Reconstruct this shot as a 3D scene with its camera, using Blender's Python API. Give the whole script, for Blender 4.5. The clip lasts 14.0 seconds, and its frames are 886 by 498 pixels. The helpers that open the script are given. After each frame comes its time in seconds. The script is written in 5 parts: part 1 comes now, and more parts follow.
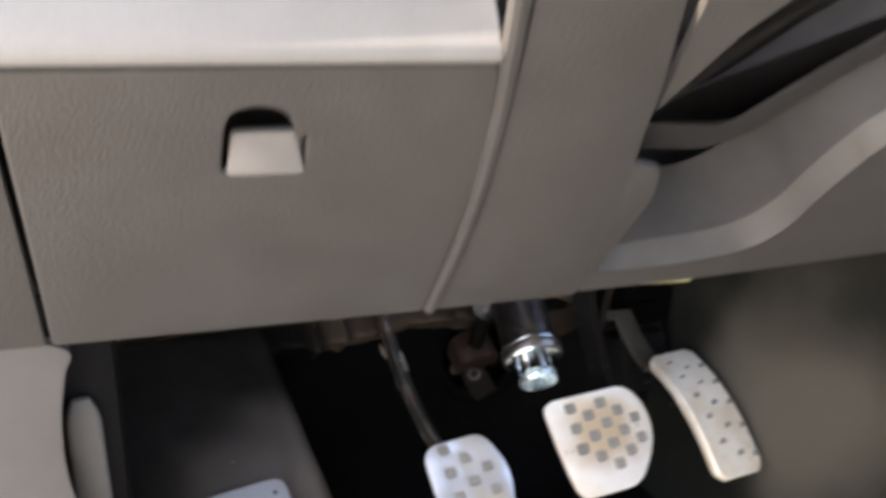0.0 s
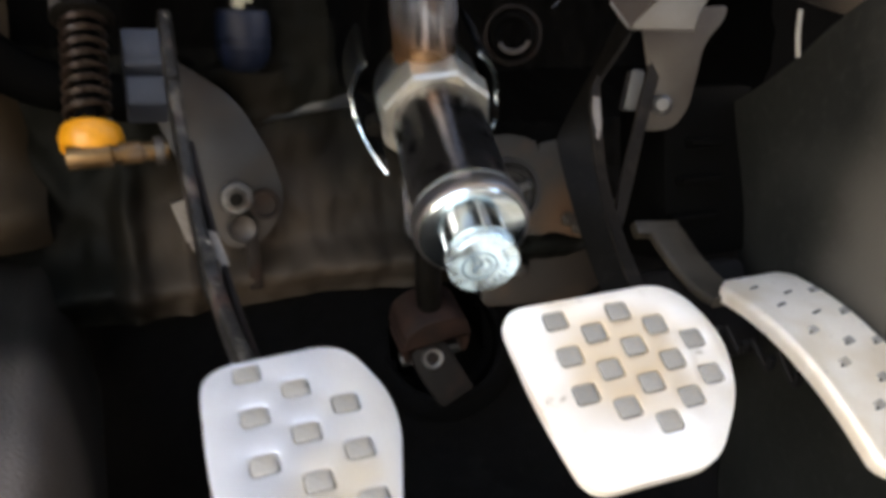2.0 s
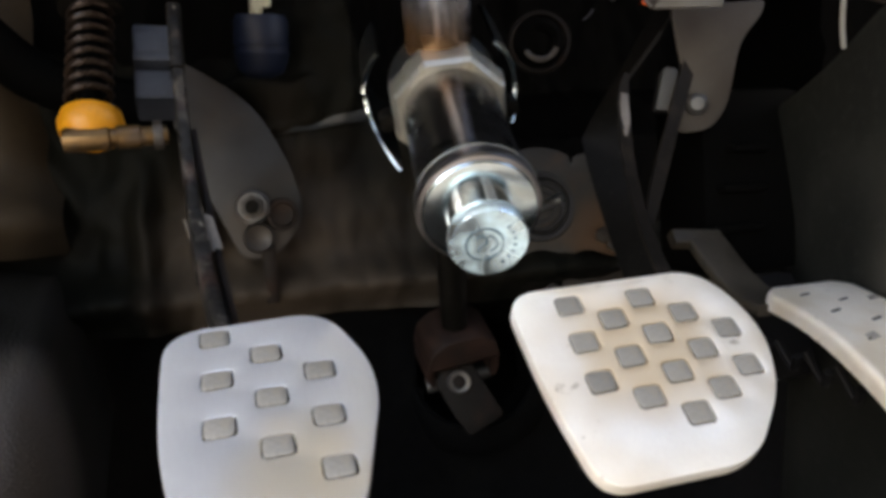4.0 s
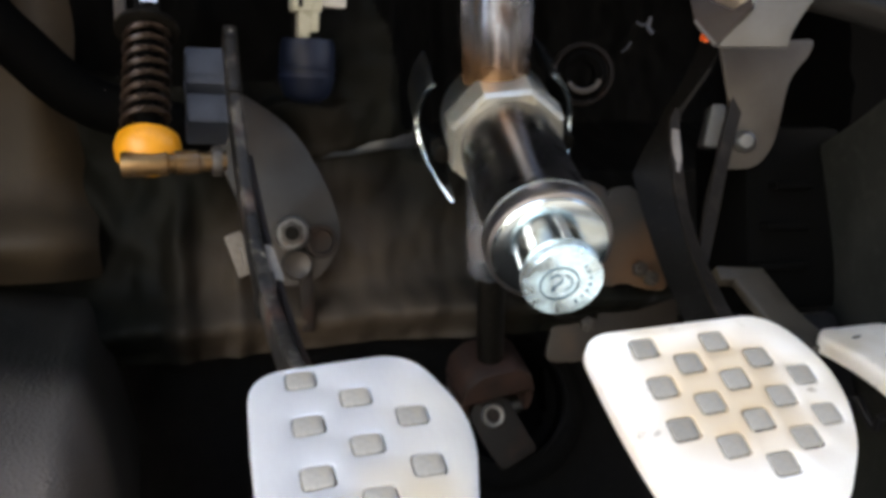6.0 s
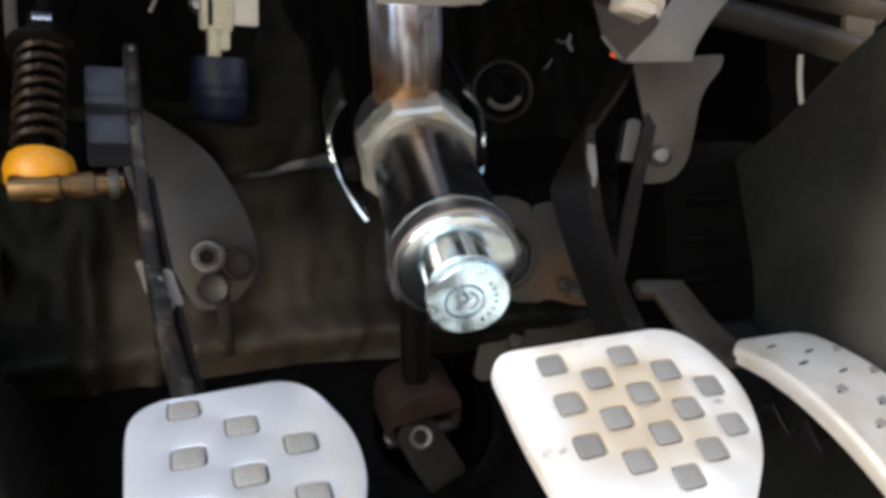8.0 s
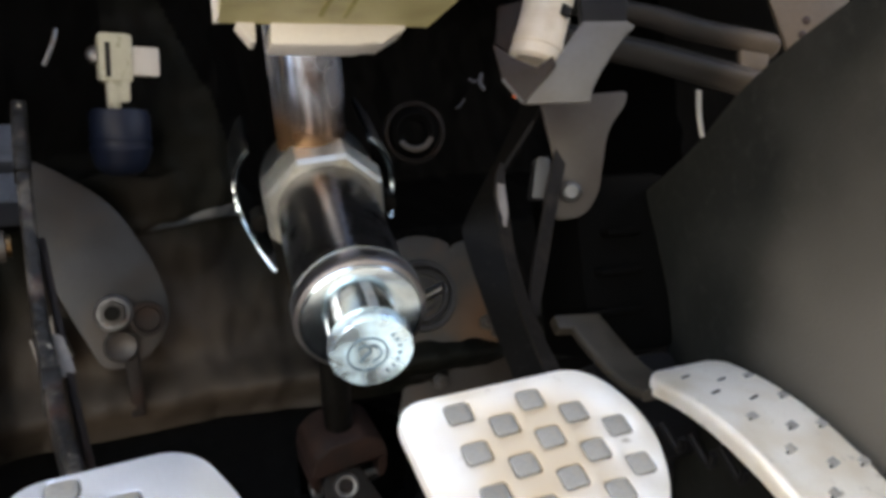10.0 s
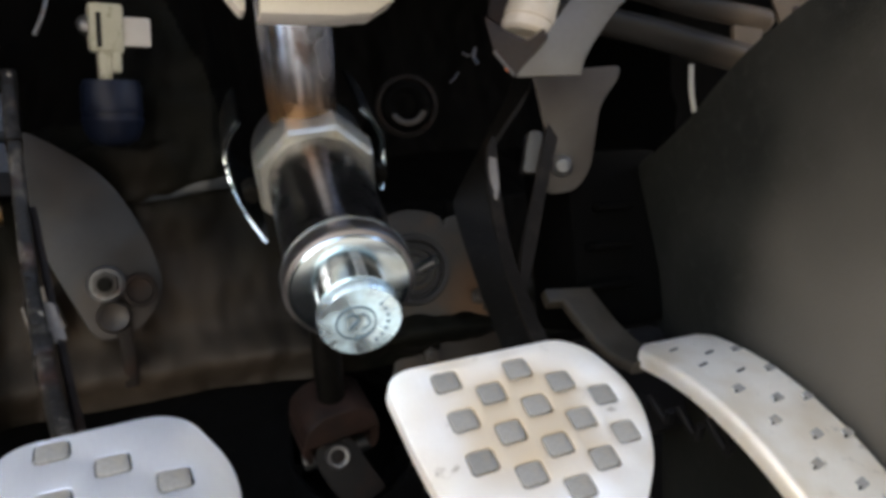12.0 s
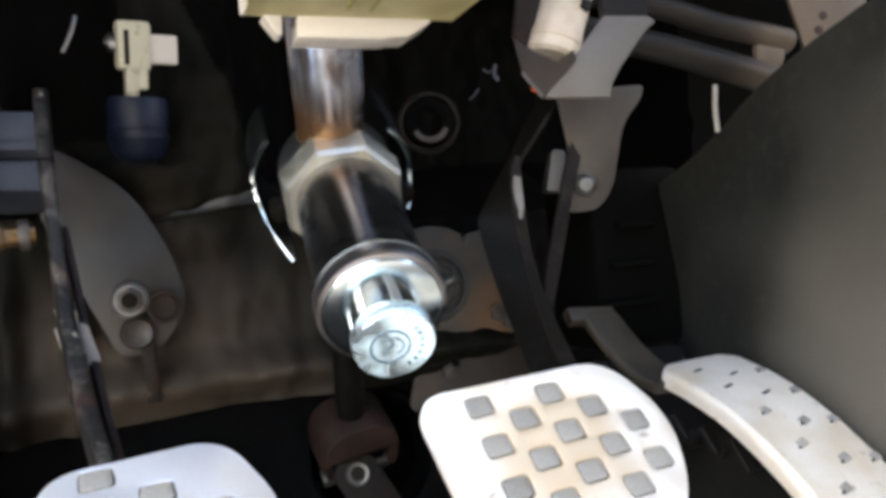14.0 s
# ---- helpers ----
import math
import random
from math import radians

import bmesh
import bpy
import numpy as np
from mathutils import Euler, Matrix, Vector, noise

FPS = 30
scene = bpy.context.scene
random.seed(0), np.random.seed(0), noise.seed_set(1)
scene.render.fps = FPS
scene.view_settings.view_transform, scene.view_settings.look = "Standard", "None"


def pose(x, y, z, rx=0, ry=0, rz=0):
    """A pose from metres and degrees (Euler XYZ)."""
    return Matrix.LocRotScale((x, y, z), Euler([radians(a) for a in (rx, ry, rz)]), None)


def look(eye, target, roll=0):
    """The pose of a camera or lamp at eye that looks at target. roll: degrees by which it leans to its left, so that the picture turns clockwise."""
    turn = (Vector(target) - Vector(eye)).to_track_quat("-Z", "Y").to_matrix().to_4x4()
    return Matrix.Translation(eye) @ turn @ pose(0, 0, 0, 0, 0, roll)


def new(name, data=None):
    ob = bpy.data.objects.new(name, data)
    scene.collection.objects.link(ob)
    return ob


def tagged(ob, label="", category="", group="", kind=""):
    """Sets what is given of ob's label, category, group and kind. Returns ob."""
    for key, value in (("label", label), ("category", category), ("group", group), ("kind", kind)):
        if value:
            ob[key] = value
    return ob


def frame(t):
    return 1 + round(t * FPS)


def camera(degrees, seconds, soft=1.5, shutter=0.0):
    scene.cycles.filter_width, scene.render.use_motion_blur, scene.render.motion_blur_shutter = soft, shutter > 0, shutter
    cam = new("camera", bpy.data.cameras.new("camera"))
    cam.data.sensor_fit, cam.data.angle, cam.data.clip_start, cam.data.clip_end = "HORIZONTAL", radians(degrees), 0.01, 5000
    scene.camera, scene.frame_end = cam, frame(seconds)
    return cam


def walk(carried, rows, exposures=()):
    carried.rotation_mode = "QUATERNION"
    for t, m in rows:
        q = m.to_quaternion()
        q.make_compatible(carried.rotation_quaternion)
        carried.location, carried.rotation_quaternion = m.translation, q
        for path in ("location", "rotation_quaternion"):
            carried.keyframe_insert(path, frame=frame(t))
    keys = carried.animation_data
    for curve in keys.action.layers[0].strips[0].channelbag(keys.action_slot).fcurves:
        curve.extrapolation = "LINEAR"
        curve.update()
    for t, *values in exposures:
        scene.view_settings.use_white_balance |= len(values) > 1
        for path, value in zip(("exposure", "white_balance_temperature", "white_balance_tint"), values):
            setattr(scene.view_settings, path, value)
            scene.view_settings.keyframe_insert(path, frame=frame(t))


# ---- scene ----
cam = camera(58.9, 14.0, soft=3.9, shutter=0.5)
PATH = [
    (0, (-0.215, 0.036, 0.489), (0.67, 1.701, -0.178), 2.6),
    (0.1, (-0.216, 0.044, 0.472), (0.651, 1.73, -0.163), 1.3),
    (0.2, (-0.212, 0.055, 0.454), (0.611, 1.772, -0.158), 0.2),
    (0.3, (-0.209, 0.063, 0.444), (0.593, 1.792, -0.161), -0.2),
    (0.5, (-0.2, 0.071, 0.424), (0.547, 1.838, -0.143), -1.4),
    (0.7, (-0.197, 0.075, 0.406), (0.55, 1.853, -0.126), -2.2),
    (1, (-0.162, 0.087, 0.384), (0.59, 1.864, -0.142), -2.5),
    (1.3, (-0.129, 0.106, 0.354), (0.651, 1.891, -0.099), -2.8),
    (1.5, (-0.1, 0.131, 0.34), (0.692, 1.919, -0.081), -2.9),
    (2, (-0.049, 0.183, 0.282), (0.717, 2.004, -0.034), -2.9),
    (2.5, (-0.028, 0.191, 0.256), (0.697, 2.045, 0.065), -3.5),
    (2.8, (-0.029, 0.187, 0.261), (0.672, 2.055, 0.125), -4.2),
    (3, (-0.026, 0.186, 0.255), (0.638, 2.069, 0.134), -4.5),
    (5.5, (-0.042, 0.205, 0.247), (0.604, 2.094, 0.123), -2.5),
    (6, (-0.05, 0.206, 0.255), (0.626, 2.087, 0.183), -2.0),
    (6.5, (-0.038, 0.206, 0.254), (0.697, 2.065, 0.21), -2.8),
    (7, (-0.037, 0.205, 0.254), (0.742, 2.047, 0.223), -3.2),
    (7.5, (-0.039, 0.206, 0.252), (0.746, 2.046, 0.221), -3.1),
    (8, (-0.035, 0.205, 0.254), (0.756, 2.042, 0.226), -3.2),
    (8.5, (-0.032, 0.204, 0.256), (0.795, 2.025, 0.248), -3.7),
    (8.9, (-0.029, 0.204, 0.258), (0.84, 2.005, 0.285), -4.6),
    (9, (-0.028, 0.203, 0.26), (0.856, 1.996, 0.29), -4.9),
    (9.2, (-0.026, 0.202, 0.26), (0.878, 1.985, 0.307), -5.3),
    (11.5, (-0.021, 0.2, 0.256), (0.912, 1.968, 0.253), -5.6),
    (12, (-0.021, 0.199, 0.256), (0.906, 1.971, 0.239), -5.4),
    (12.5, (-0.024, 0.202, 0.257), (0.902, 1.974, 0.237), -5.4),
    (12.9, (-0.025, 0.202, 0.258), (0.904, 1.973, 0.237), -5.3),
    (13.5, (-0.024, 0.202, 0.259), (0.903, 1.974, 0.234), -5.3),
    (14, (-0.029, 0.203, 0.262), (0.895, 1.977, 0.262), -5.0),
]
EXPOSURES = [(0, 3.08, 8500, 18), (0.25, 3.42, 8650, 21), (0.5, 3.68, 8750, 22), (1.0, 4.32, 8050, 12), (1.5, 3.98, 8950, 20), (2.0, 3.53, 8650, 16), (2.5, 3.05, 8600, 15), (3.0, 3.02, 8700, 15), (5.5, 3.06, 8600, 16), (6.0, 3.6, 8400, 14), (6.5, 3.42, 8400, 14), (7, 3.4, 8400, 14), (9, 3.55, 8150, 14), (11.5, 3.15, 8150, 14), (13.4, 3.25, 8150, 14), (14, 3.8, 7950, 14)]
walk(cam, [(t, look(eye, target, roll)) for t, eye, target, roll in PATH], EXPOSURES)

# ---- world and light ----
world = bpy.data.worlds.new("sky")
scene.world = world
world.use_nodes = True
wn = world.node_tree
sky = wn.nodes.new("ShaderNodeTexSky")
sky.sky_type = "NISHITA"
sky.sun_disc = False
sky.sun_elevation = radians(48)
sky.sun_rotation = radians(277)
wn.links.new(sky.outputs[0], wn.nodes["Background"].inputs[0])
wn.nodes["Background"].inputs[1].default_value = 0.15
sun = new("sun", bpy.data.lights.new("sun", "SUN"))
sun.data.energy, sun.data.angle, sun.data.color = 4.0, radians(0.5), (1.0, 0.95, 0.88)
sun.matrix_world = look((-3.0, 0.36, 3.1), (0.0, 0.0, 0.0))


# ---- materials ----
def material(name, color, rough=0.5, metal=0.0, spots=(), grain=600.0, bump=0.15, vary=0.25, depth=0.0004, streak=None, random_tint=0.0, gloss=0.5, stain_or_light=None):
    """A surface with fine grain, larger stains and a little relief. spots: (colour, scale, share) of stains or rust.
    The last argument is one soft patch: a stain, or light painted into the colour.
    """
    m = bpy.data.materials.new(name)
    m.use_nodes = True
    n, l = m.node_tree.nodes, m.node_tree.links
    b = n["Principled BSDF"]
    b.inputs["Metallic"].default_value = metal
    b.inputs["Specular IOR Level"].default_value = gloss
    tc = n.new("ShaderNodeTexCoord")
    mp = n.new("ShaderNodeMapping")
    l.new(tc.outputs["Object"], mp.inputs[0])
    if streak:
        mp.inputs["Scale"].default_value = streak
    big = n.new("ShaderNodeTexNoise")
    big.inputs["Scale"].default_value, big.inputs["Detail"].default_value = grain / 14, 4.0
    fine = n.new("ShaderNodeTexNoise")
    fine.inputs["Scale"].default_value, fine.inputs["Detail"].default_value = grain, 3.0
    l.new(tc.outputs["Object"], big.inputs["Vector"])
    l.new(mp.outputs[0], fine.inputs["Vector"])
    ramp = n.new("ShaderNodeValToRGB")
    lo = [c * (1 - vary) for c in color]
    hi = [min(1, c * (1 + vary)) for c in color]
    ramp.color_ramp.elements[0].position, ramp.color_ramp.elements[0].color = 0.3, (*lo, 1)
    ramp.color_ramp.elements[1].position, ramp.color_ramp.elements[1].color = 0.7, (*hi, 1)
    mixv = n.new("ShaderNodeMath")
    mixv.operation = "MULTIPLY_ADD"
    mixv.inputs[1].default_value = 0.45
    l.new(fine.outputs[0], mixv.inputs[0])
    half = n.new("ShaderNodeMath")
    half.operation = "MULTIPLY"
    half.inputs[1].default_value = 0.55
    l.new(big.outputs[0], half.inputs[0])
    l.new(half.outputs[0], mixv.inputs[2])
    l.new(mixv.outputs[0], ramp.inputs[0])
    out = ramp.outputs[0]
    rough_out = None
    for k, (c2, scale, share, *edge) in enumerate(spots):
        st = n.new("ShaderNodeTexNoise")
        wide = edge[0] if edge else 0.1
        st.inputs["Scale"].default_value, st.inputs["Detail"].default_value = scale, 6.0 if wide < 0.3 else 2.0
        off = n.new("ShaderNodeMapping")
        off.inputs["Location"].default_value = (3.1 * k + 1, 1.7 * k, 0.4)
        l.new(tc.outputs["Object"], off.inputs[0])
        l.new(off.outputs[0], st.inputs["Vector"])
        sr = n.new("ShaderNodeValToRGB")
        sr.color_ramp.elements[0].position, sr.color_ramp.elements[1].position = 0.67 - wide / 2 - share * 0.4, 0.67 + wide / 2 - share * 0.4
        l.new(st.outputs[0], sr.inputs[0])
        mx = n.new("ShaderNodeMix")
        mx.data_type = "RGBA"
        l.new(sr.outputs[0], mx.inputs[0])
        l.new(out, mx.inputs[6])
        mx.inputs[7].default_value = (*c2, 1)
        out = mx.outputs[2]
        if metal > 0.5 and k == 0:
            inv = n.new("ShaderNodeMapRange")
            inv.inputs["To Min"].default_value, inv.inputs["To Max"].default_value = metal, 0.1
            l.new(sr.outputs[0], inv.inputs[0])
            l.new(inv.outputs[0], b.inputs["Metallic"])
    # one soft round patch: a stain, or light painted into the base colour
    if stain_or_light:
        middle, radius, c3 = stain_or_light
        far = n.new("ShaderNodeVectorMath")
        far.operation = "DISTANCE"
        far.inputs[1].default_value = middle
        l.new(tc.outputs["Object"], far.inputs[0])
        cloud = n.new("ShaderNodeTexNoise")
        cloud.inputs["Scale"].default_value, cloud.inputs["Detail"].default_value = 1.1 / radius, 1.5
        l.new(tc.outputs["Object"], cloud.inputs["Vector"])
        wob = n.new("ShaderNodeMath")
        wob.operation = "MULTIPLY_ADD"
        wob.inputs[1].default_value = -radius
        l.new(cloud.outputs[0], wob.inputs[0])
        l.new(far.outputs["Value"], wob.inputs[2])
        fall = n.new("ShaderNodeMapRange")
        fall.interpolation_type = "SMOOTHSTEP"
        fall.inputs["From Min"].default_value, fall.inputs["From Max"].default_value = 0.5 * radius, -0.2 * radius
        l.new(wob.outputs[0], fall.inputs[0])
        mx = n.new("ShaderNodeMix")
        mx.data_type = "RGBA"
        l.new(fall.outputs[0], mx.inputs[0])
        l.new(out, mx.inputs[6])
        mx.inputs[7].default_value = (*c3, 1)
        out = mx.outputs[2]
    if random_tint:
        oi = n.new("ShaderNodeObjectInfo")
        mr = n.new("ShaderNodeMapRange")
        mr.inputs["To Min"].default_value, mr.inputs["To Max"].default_value = 1 - random_tint, 1 + random_tint
        l.new(oi.outputs["Random"], mr.inputs[0])
        hs = n.new("ShaderNodeHueSaturation")
        l.new(mr.outputs[0], hs.inputs["Value"])
        l.new(out, hs.inputs["Color"])
        out = hs.outputs[0]
    l.new(out, b.inputs["Base Color"])
    rr = n.new("ShaderNodeMapRange")
    rr.inputs["To Min"].default_value, rr.inputs["To Max"].default_value = max(0.02, rough * 0.75), min(1, rough * 1.25)
    l.new(mixv.outputs[0], rr.inputs[0])
    l.new(rr.outputs[0], b.inputs["Roughness"])
    if bump:
        bp = n.new("ShaderNodeBump")
        bp.inputs["Strength"].default_value, bp.inputs["Distance"].default_value = bump, depth
        l.new(fine.outputs[0], bp.inputs["Height"])
        l.new(bp.outputs[0], b.inputs["Normal"])
    return m


RUST = (0.1, 0.042, 0.02)
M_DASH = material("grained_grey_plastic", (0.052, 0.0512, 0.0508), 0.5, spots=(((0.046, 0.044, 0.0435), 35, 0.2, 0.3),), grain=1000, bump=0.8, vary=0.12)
# dash plastic made paler: the bright light on the ledge is in this colour
M_LEDGE = material("lit_grey_plastic", (0.21, 0.21, 0.21), 0.35, grain=900, bump=0.15, vary=0.08)
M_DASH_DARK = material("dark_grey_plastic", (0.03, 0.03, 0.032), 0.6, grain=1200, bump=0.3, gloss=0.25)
M_TRIM = material("light_grey_trim", (0.165, 0.16, 0.156), 0.5, grain=1200, bump=0.3, vary=0.08)
M_KICK = material("kick_panel_plastic", (0.15, 0.143, 0.135), 0.5, spots=(((0.135, 0.127, 0.118), 20, 0.2, 0.3),), grain=1200, bump=0.3, vary=0.08)
# the soft warm patch is daylight on the panel, put into its colour
M_CONSOLE = material("console_grey_plastic", (0.009, 0.0096, 0.009), 0.5, spots=(((0.017, 0.0175, 0.0165), 200, 0.04, 0.25), ((0.02, 0.02, 0.0185), 18, 0.12, 0.4)), grain=900, bump=0.5, vary=0.15, gloss=0.1, stain_or_light=((0.0, 0.15, 0.175), 0.11, (0.072, 0.066, 0.057)))
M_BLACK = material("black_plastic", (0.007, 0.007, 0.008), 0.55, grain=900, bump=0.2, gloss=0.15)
M_CARPET = material("black_carpet", (0.0045, 0.0045, 0.0048), 0.95, spots=(((0.008, 0.0075, 0.007), 300, 0.02),), grain=2200, bump=1.0, vary=0.5, depth=0.001, gloss=0.03)
# the brown patch by the right slope is falling light painted into the carpet
M_CARPET_WORN = material("worn_grey_carpet", (0.021, 0.0195, 0.0177), 0.95, spots=(((0.034, 0.03, 0.026), 12, 0.25, 0.4), ((0.16, 0.15, 0.14), 420, -0.24, 0.03)), grain=900, bump=0.8, vary=0.4, depth=0.0012, gloss=0.05, stain_or_light=((-0.085, 0.42, 0.178), 0.1, (0.15, 0.124, 0.106)))
# lighter low middle: the stronger light down there is painted into the felt
M_FELT = material("sound_insulation_felt", (0.0058, 0.0063, 0.005), 0.6, spots=(((0.0098, 0.009, 0.0067), 25, 0.25, 0.3), ((0.0025, 0.0025, 0.0024), 17, 0.25, 0.2)), grain=420, bump=0.6, vary=0.4, gloss=0.08, stain_or_light=((0.03, 0.57, 0.214), 0.095, (0.06, 0.046, 0.0355)))
M_ALU = material("brushed_aluminium", (0.87, 0.9, 0.95), 0.22, 0.6, grain=300, bump=0.0, vary=0.04, streak=(4, 1, 1), stain_or_light=((0.014, -0.146, -0.078), 0.022, (0.95, 0.87, 0.75)))
M_ALU_WORN = material("stained_aluminium", (0.95, 0.925, 0.885), 0.34, 0.3, spots=(((0.8, 0.7, 0.56), 34, 0.2, 0.35), ((0.45, 0.4, 0.33), 170, -0.08)), grain=500, bump=0.06, vary=0.06, streak=(6, 1, 1), stain_or_light=((-0.05, -0.082, -0.045), 0.036, (0.62, 0.49, 0.34)))
M_ALU_CREAM = material("cream_stained_aluminium", (0.88, 0.835, 0.755), 0.38, 0.4, spots=(((0.72, 0.62, 0.48), 40, 0.3, 0.3), ((0.5, 0.45, 0.38), 170, -0.06)), grain=500, bump=0.06, vary=0.08, streak=(6, 1, 1))
M_GRIP = material("grey_rubber_grip", (0.25, 0.241, 0.225), 0.6, spots=(((0.32, 0.28, 0.225), 120, 0.15, 0.2),), grain=900, bump=0.3, random_tint=0.15)
M_STEEL = material("machined_steel", (0.5, 0.5, 0.52), 0.28, 1.0, grain=900, bump=0.05, vary=0.06, streak=(1, 1, 12))
M_NECK = material("turned_steel", (0.09, 0.088, 0.088), 0.22, 1.0, grain=700, bump=0.02, vary=0.1)
# the bluish mottling paints broken reflections into the cap's steel
M_CHROME = material("polished_steel", (0.76, 0.92, 1.0), 0.25, 0.93, spots=(((0.6, 0.87, 1.0), 110, 0.22, 0.4),), grain=220, bump=0.0, vary=0.03)
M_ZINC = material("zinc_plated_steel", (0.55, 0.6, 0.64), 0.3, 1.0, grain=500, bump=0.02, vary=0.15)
# darker copy of the zinc: shade on the cheeks' outer sides as colour
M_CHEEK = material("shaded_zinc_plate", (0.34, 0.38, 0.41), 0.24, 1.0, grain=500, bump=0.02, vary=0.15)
M_RING = material("satin_steel_ring", (0.78, 0.92, 1.0), 0.2, 1.0, grain=220, bump=0.0, vary=0.03)
M_BARREL = material("dark_blued_steel", (0.19, 0.186, 0.19), 0.28, 1.0, grain=900, bump=0.03, vary=0.08, streak=(1, 1, 12))
M_COLLAR = material("matt_turned_steel", (0.36, 0.35, 0.36), 0.34, 1.0, grain=900, bump=0.03, vary=0.06, streak=(1, 1, 12))
M_SADDLE = material("dull_plated_steel", (0.46, 0.46, 0.42), 0.42, 0.85, spots=(((0.3, 0.27, 0.21), 130, 0.1, 0.2),), grain=500, bump=0.05, vary=0.1)
M_NUT = material("dull_zinc_steel", (0.17, 0.168, 0.17), 0.38, 0.9, spots=(((0.12, 0.08, 0.06), 200, 0.08),), grain=500, bump=0.1, vary=0.2)
M_RUSTY = material("rusty_steel_tube", (0.5, 0.56, 0.65), 0.22, 0.95, spots=(((0.17, 0.092, 0.05), 30, 0.12, 0.4), ((0.1, 0.045, 0.02), 75, -0.06, 0.2)), grain=60, bump=0.0, vary=0.08, stain_or_light=((-0.044, -0.09, 0.15), 0.042, (0.2, 0.11, 0.058)))
M_DARK_STEEL = material("black_painted_steel", (0.0052, 0.0047, 0.0041), 0.5, 0.0, spots=(((0.016, 0.0135, 0.0115), 300, 0.0, 0.15),), grain=500, bump=0.35, vary=0.35, gloss=0.07)
M_ARM = material("worn_brown_black_steel", (0.012, 0.0096, 0.008), 0.6, 0.0, spots=(((0.028, 0.022, 0.018), 110, 0.08, 0.25),), grain=500, bump=0.35, vary=0.35, gloss=0.08)
M_HOOD = material("grey_sheet_steel", (0.073, 0.072, 0.07), 0.5, 0.1, spots=(((0.055, 0.048, 0.042), 45, 0.1, 0.3),), grain=500, bump=0.15, vary=0.12)
M_GUSSET = material("rust_spotted_tan_steel", (0.1, 0.074, 0.052), 0.5, 0.1, spots=(((0.05, 0.024, 0.01), 62, -0.02, 0.12), ((0.06, 0.046, 0.034), 22, 0.2, 0.3)), grain=400, bump=0.2, vary=0.15)
M_SWITCH = material("ivory_plastic", (0.56, 0.5, 0.41), 0.45, spots=(((0.42, 0.36, 0.27), 70, 0.1, 0.25),), grain=700, bump=0.08, vary=0.06)
M_BROWN_IRON = material("brown_rusted_iron", (0.0145, 0.0098, 0.0083), 0.6, 0.1, spots=(((0.024, 0.0125, 0.0085), 70, 0.2, 0.2),), grain=500, bump=0.5, vary=0.35, gloss=0.3)
M_OILY = material("oily_black_iron", (0.008, 0.0065, 0.006), 0.6, 0.1, spots=(((0.016, 0.009, 0.007), 90, 0.1, 0.2),), grain=500, bump=0.5, vary=0.35, gloss=0.15)
M_REDDISH = material("red_brown_rust", (0.025, 0.0128, 0.0098), 0.55, 0.1, spots=(((0.038, 0.018, 0.0125), 80, 0.15, 0.2), ((0.012, 0.009, 0.008), 50, 0.15, 0.2)), grain=500, bump=0.5, vary=0.35, gloss=0.35)
M_BRACKET = material("grey_painted_bracket", (0.036, 0.0378, 0.042), 0.5, 0.2, spots=(((0.05, 0.04, 0.033), 40, 0.15, 0.3), ((0.02, 0.019, 0.018), 30, 0.1, 0.3)), grain=600, bump=0.2, vary=0.15, stain_or_light=((0.005, -0.004, -0.02), 0.024, (0.056, 0.046, 0.04)))
M_PINKISH = material("primer_painted_steel", (0.035, 0.029, 0.025), 0.5, 0.1, spots=(((0.028, 0.021, 0.017), 70, 0.15, 0.3),), grain=600, bump=0.2, vary=0.2)
M_YELLOW = material("orange_yellow_plastic", (0.6, 0.24, 0.012), 0.4, grain=700, bump=0.15, vary=0.15)
M_BRASS = material("brass_rod", (0.17, 0.1, 0.045), 0.35, 0.8, spots=(((0.07, 0.04, 0.02), 120, 0.2),), grain=500, bump=0.2)
M_COIL = material("dark_spring_steel", (0.055, 0.038, 0.03), 0.32, 0.8, spots=(((0.03, 0.018, 0.012), 160, 0.15),), grain=500, bump=0.2)
M_CHIPPED = material("chipped_black_paint", (0.0115, 0.0105, 0.0098), 0.45, 0.1, spots=(((0.065, 0.058, 0.051), 95, 0.16, 0.1), ((0.26, 0.235, 0.2), 240, -0.05, 0.06), ((0.05, 0.024, 0.018), 60, -0.02, 0.2)), grain=350, bump=0.8, vary=0.45, depth=0.001, gloss=0.3)
M_BLUE = material("dark_blue_plastic", (0.0036, 0.0078, 0.0225), 0.5, grain=700, bump=0.1, gloss=0.35)
M_TAN = material("tan_body_paint", (0.06, 0.042, 0.026), 0.6, spots=(((0.026, 0.019, 0.013), 18, 0.3, 0.3),), grain=300, bump=0.15, vary=0.2, gloss=0.3)
M_TAB = material("scraped_tan_steel", (0.16, 0.136, 0.115), 0.5, spots=(((0.1, 0.075, 0.055), 120, 0.1),), grain=500, bump=0.2)
M_LEVER = material("tan_steel_lever", (0.034, 0.028, 0.021), 0.5, spots=(((0.02, 0.0155, 0.01), 60, 0.2, 0.2),), grain=500, bump=0.2)
M_CREAM = material("cream_plastic", (0.35, 0.32, 0.165), 0.45, spots=(((0.25, 0.22, 0.11), 60, 0.15, 0.25),), grain=700, bump=0.1, vary=0.08)
M_PLUG = material("pale_cream_plastic", (0.44, 0.43, 0.33), 0.45, spots=(((0.3, 0.29, 0.2), 200, 0.1),), grain=700, bump=0.1, vary=0.08)
M_WHITE = material("off_white_plastic", (0.5, 0.48, 0.44), 0.45, grain=700, bump=0.1, vary=0.06)
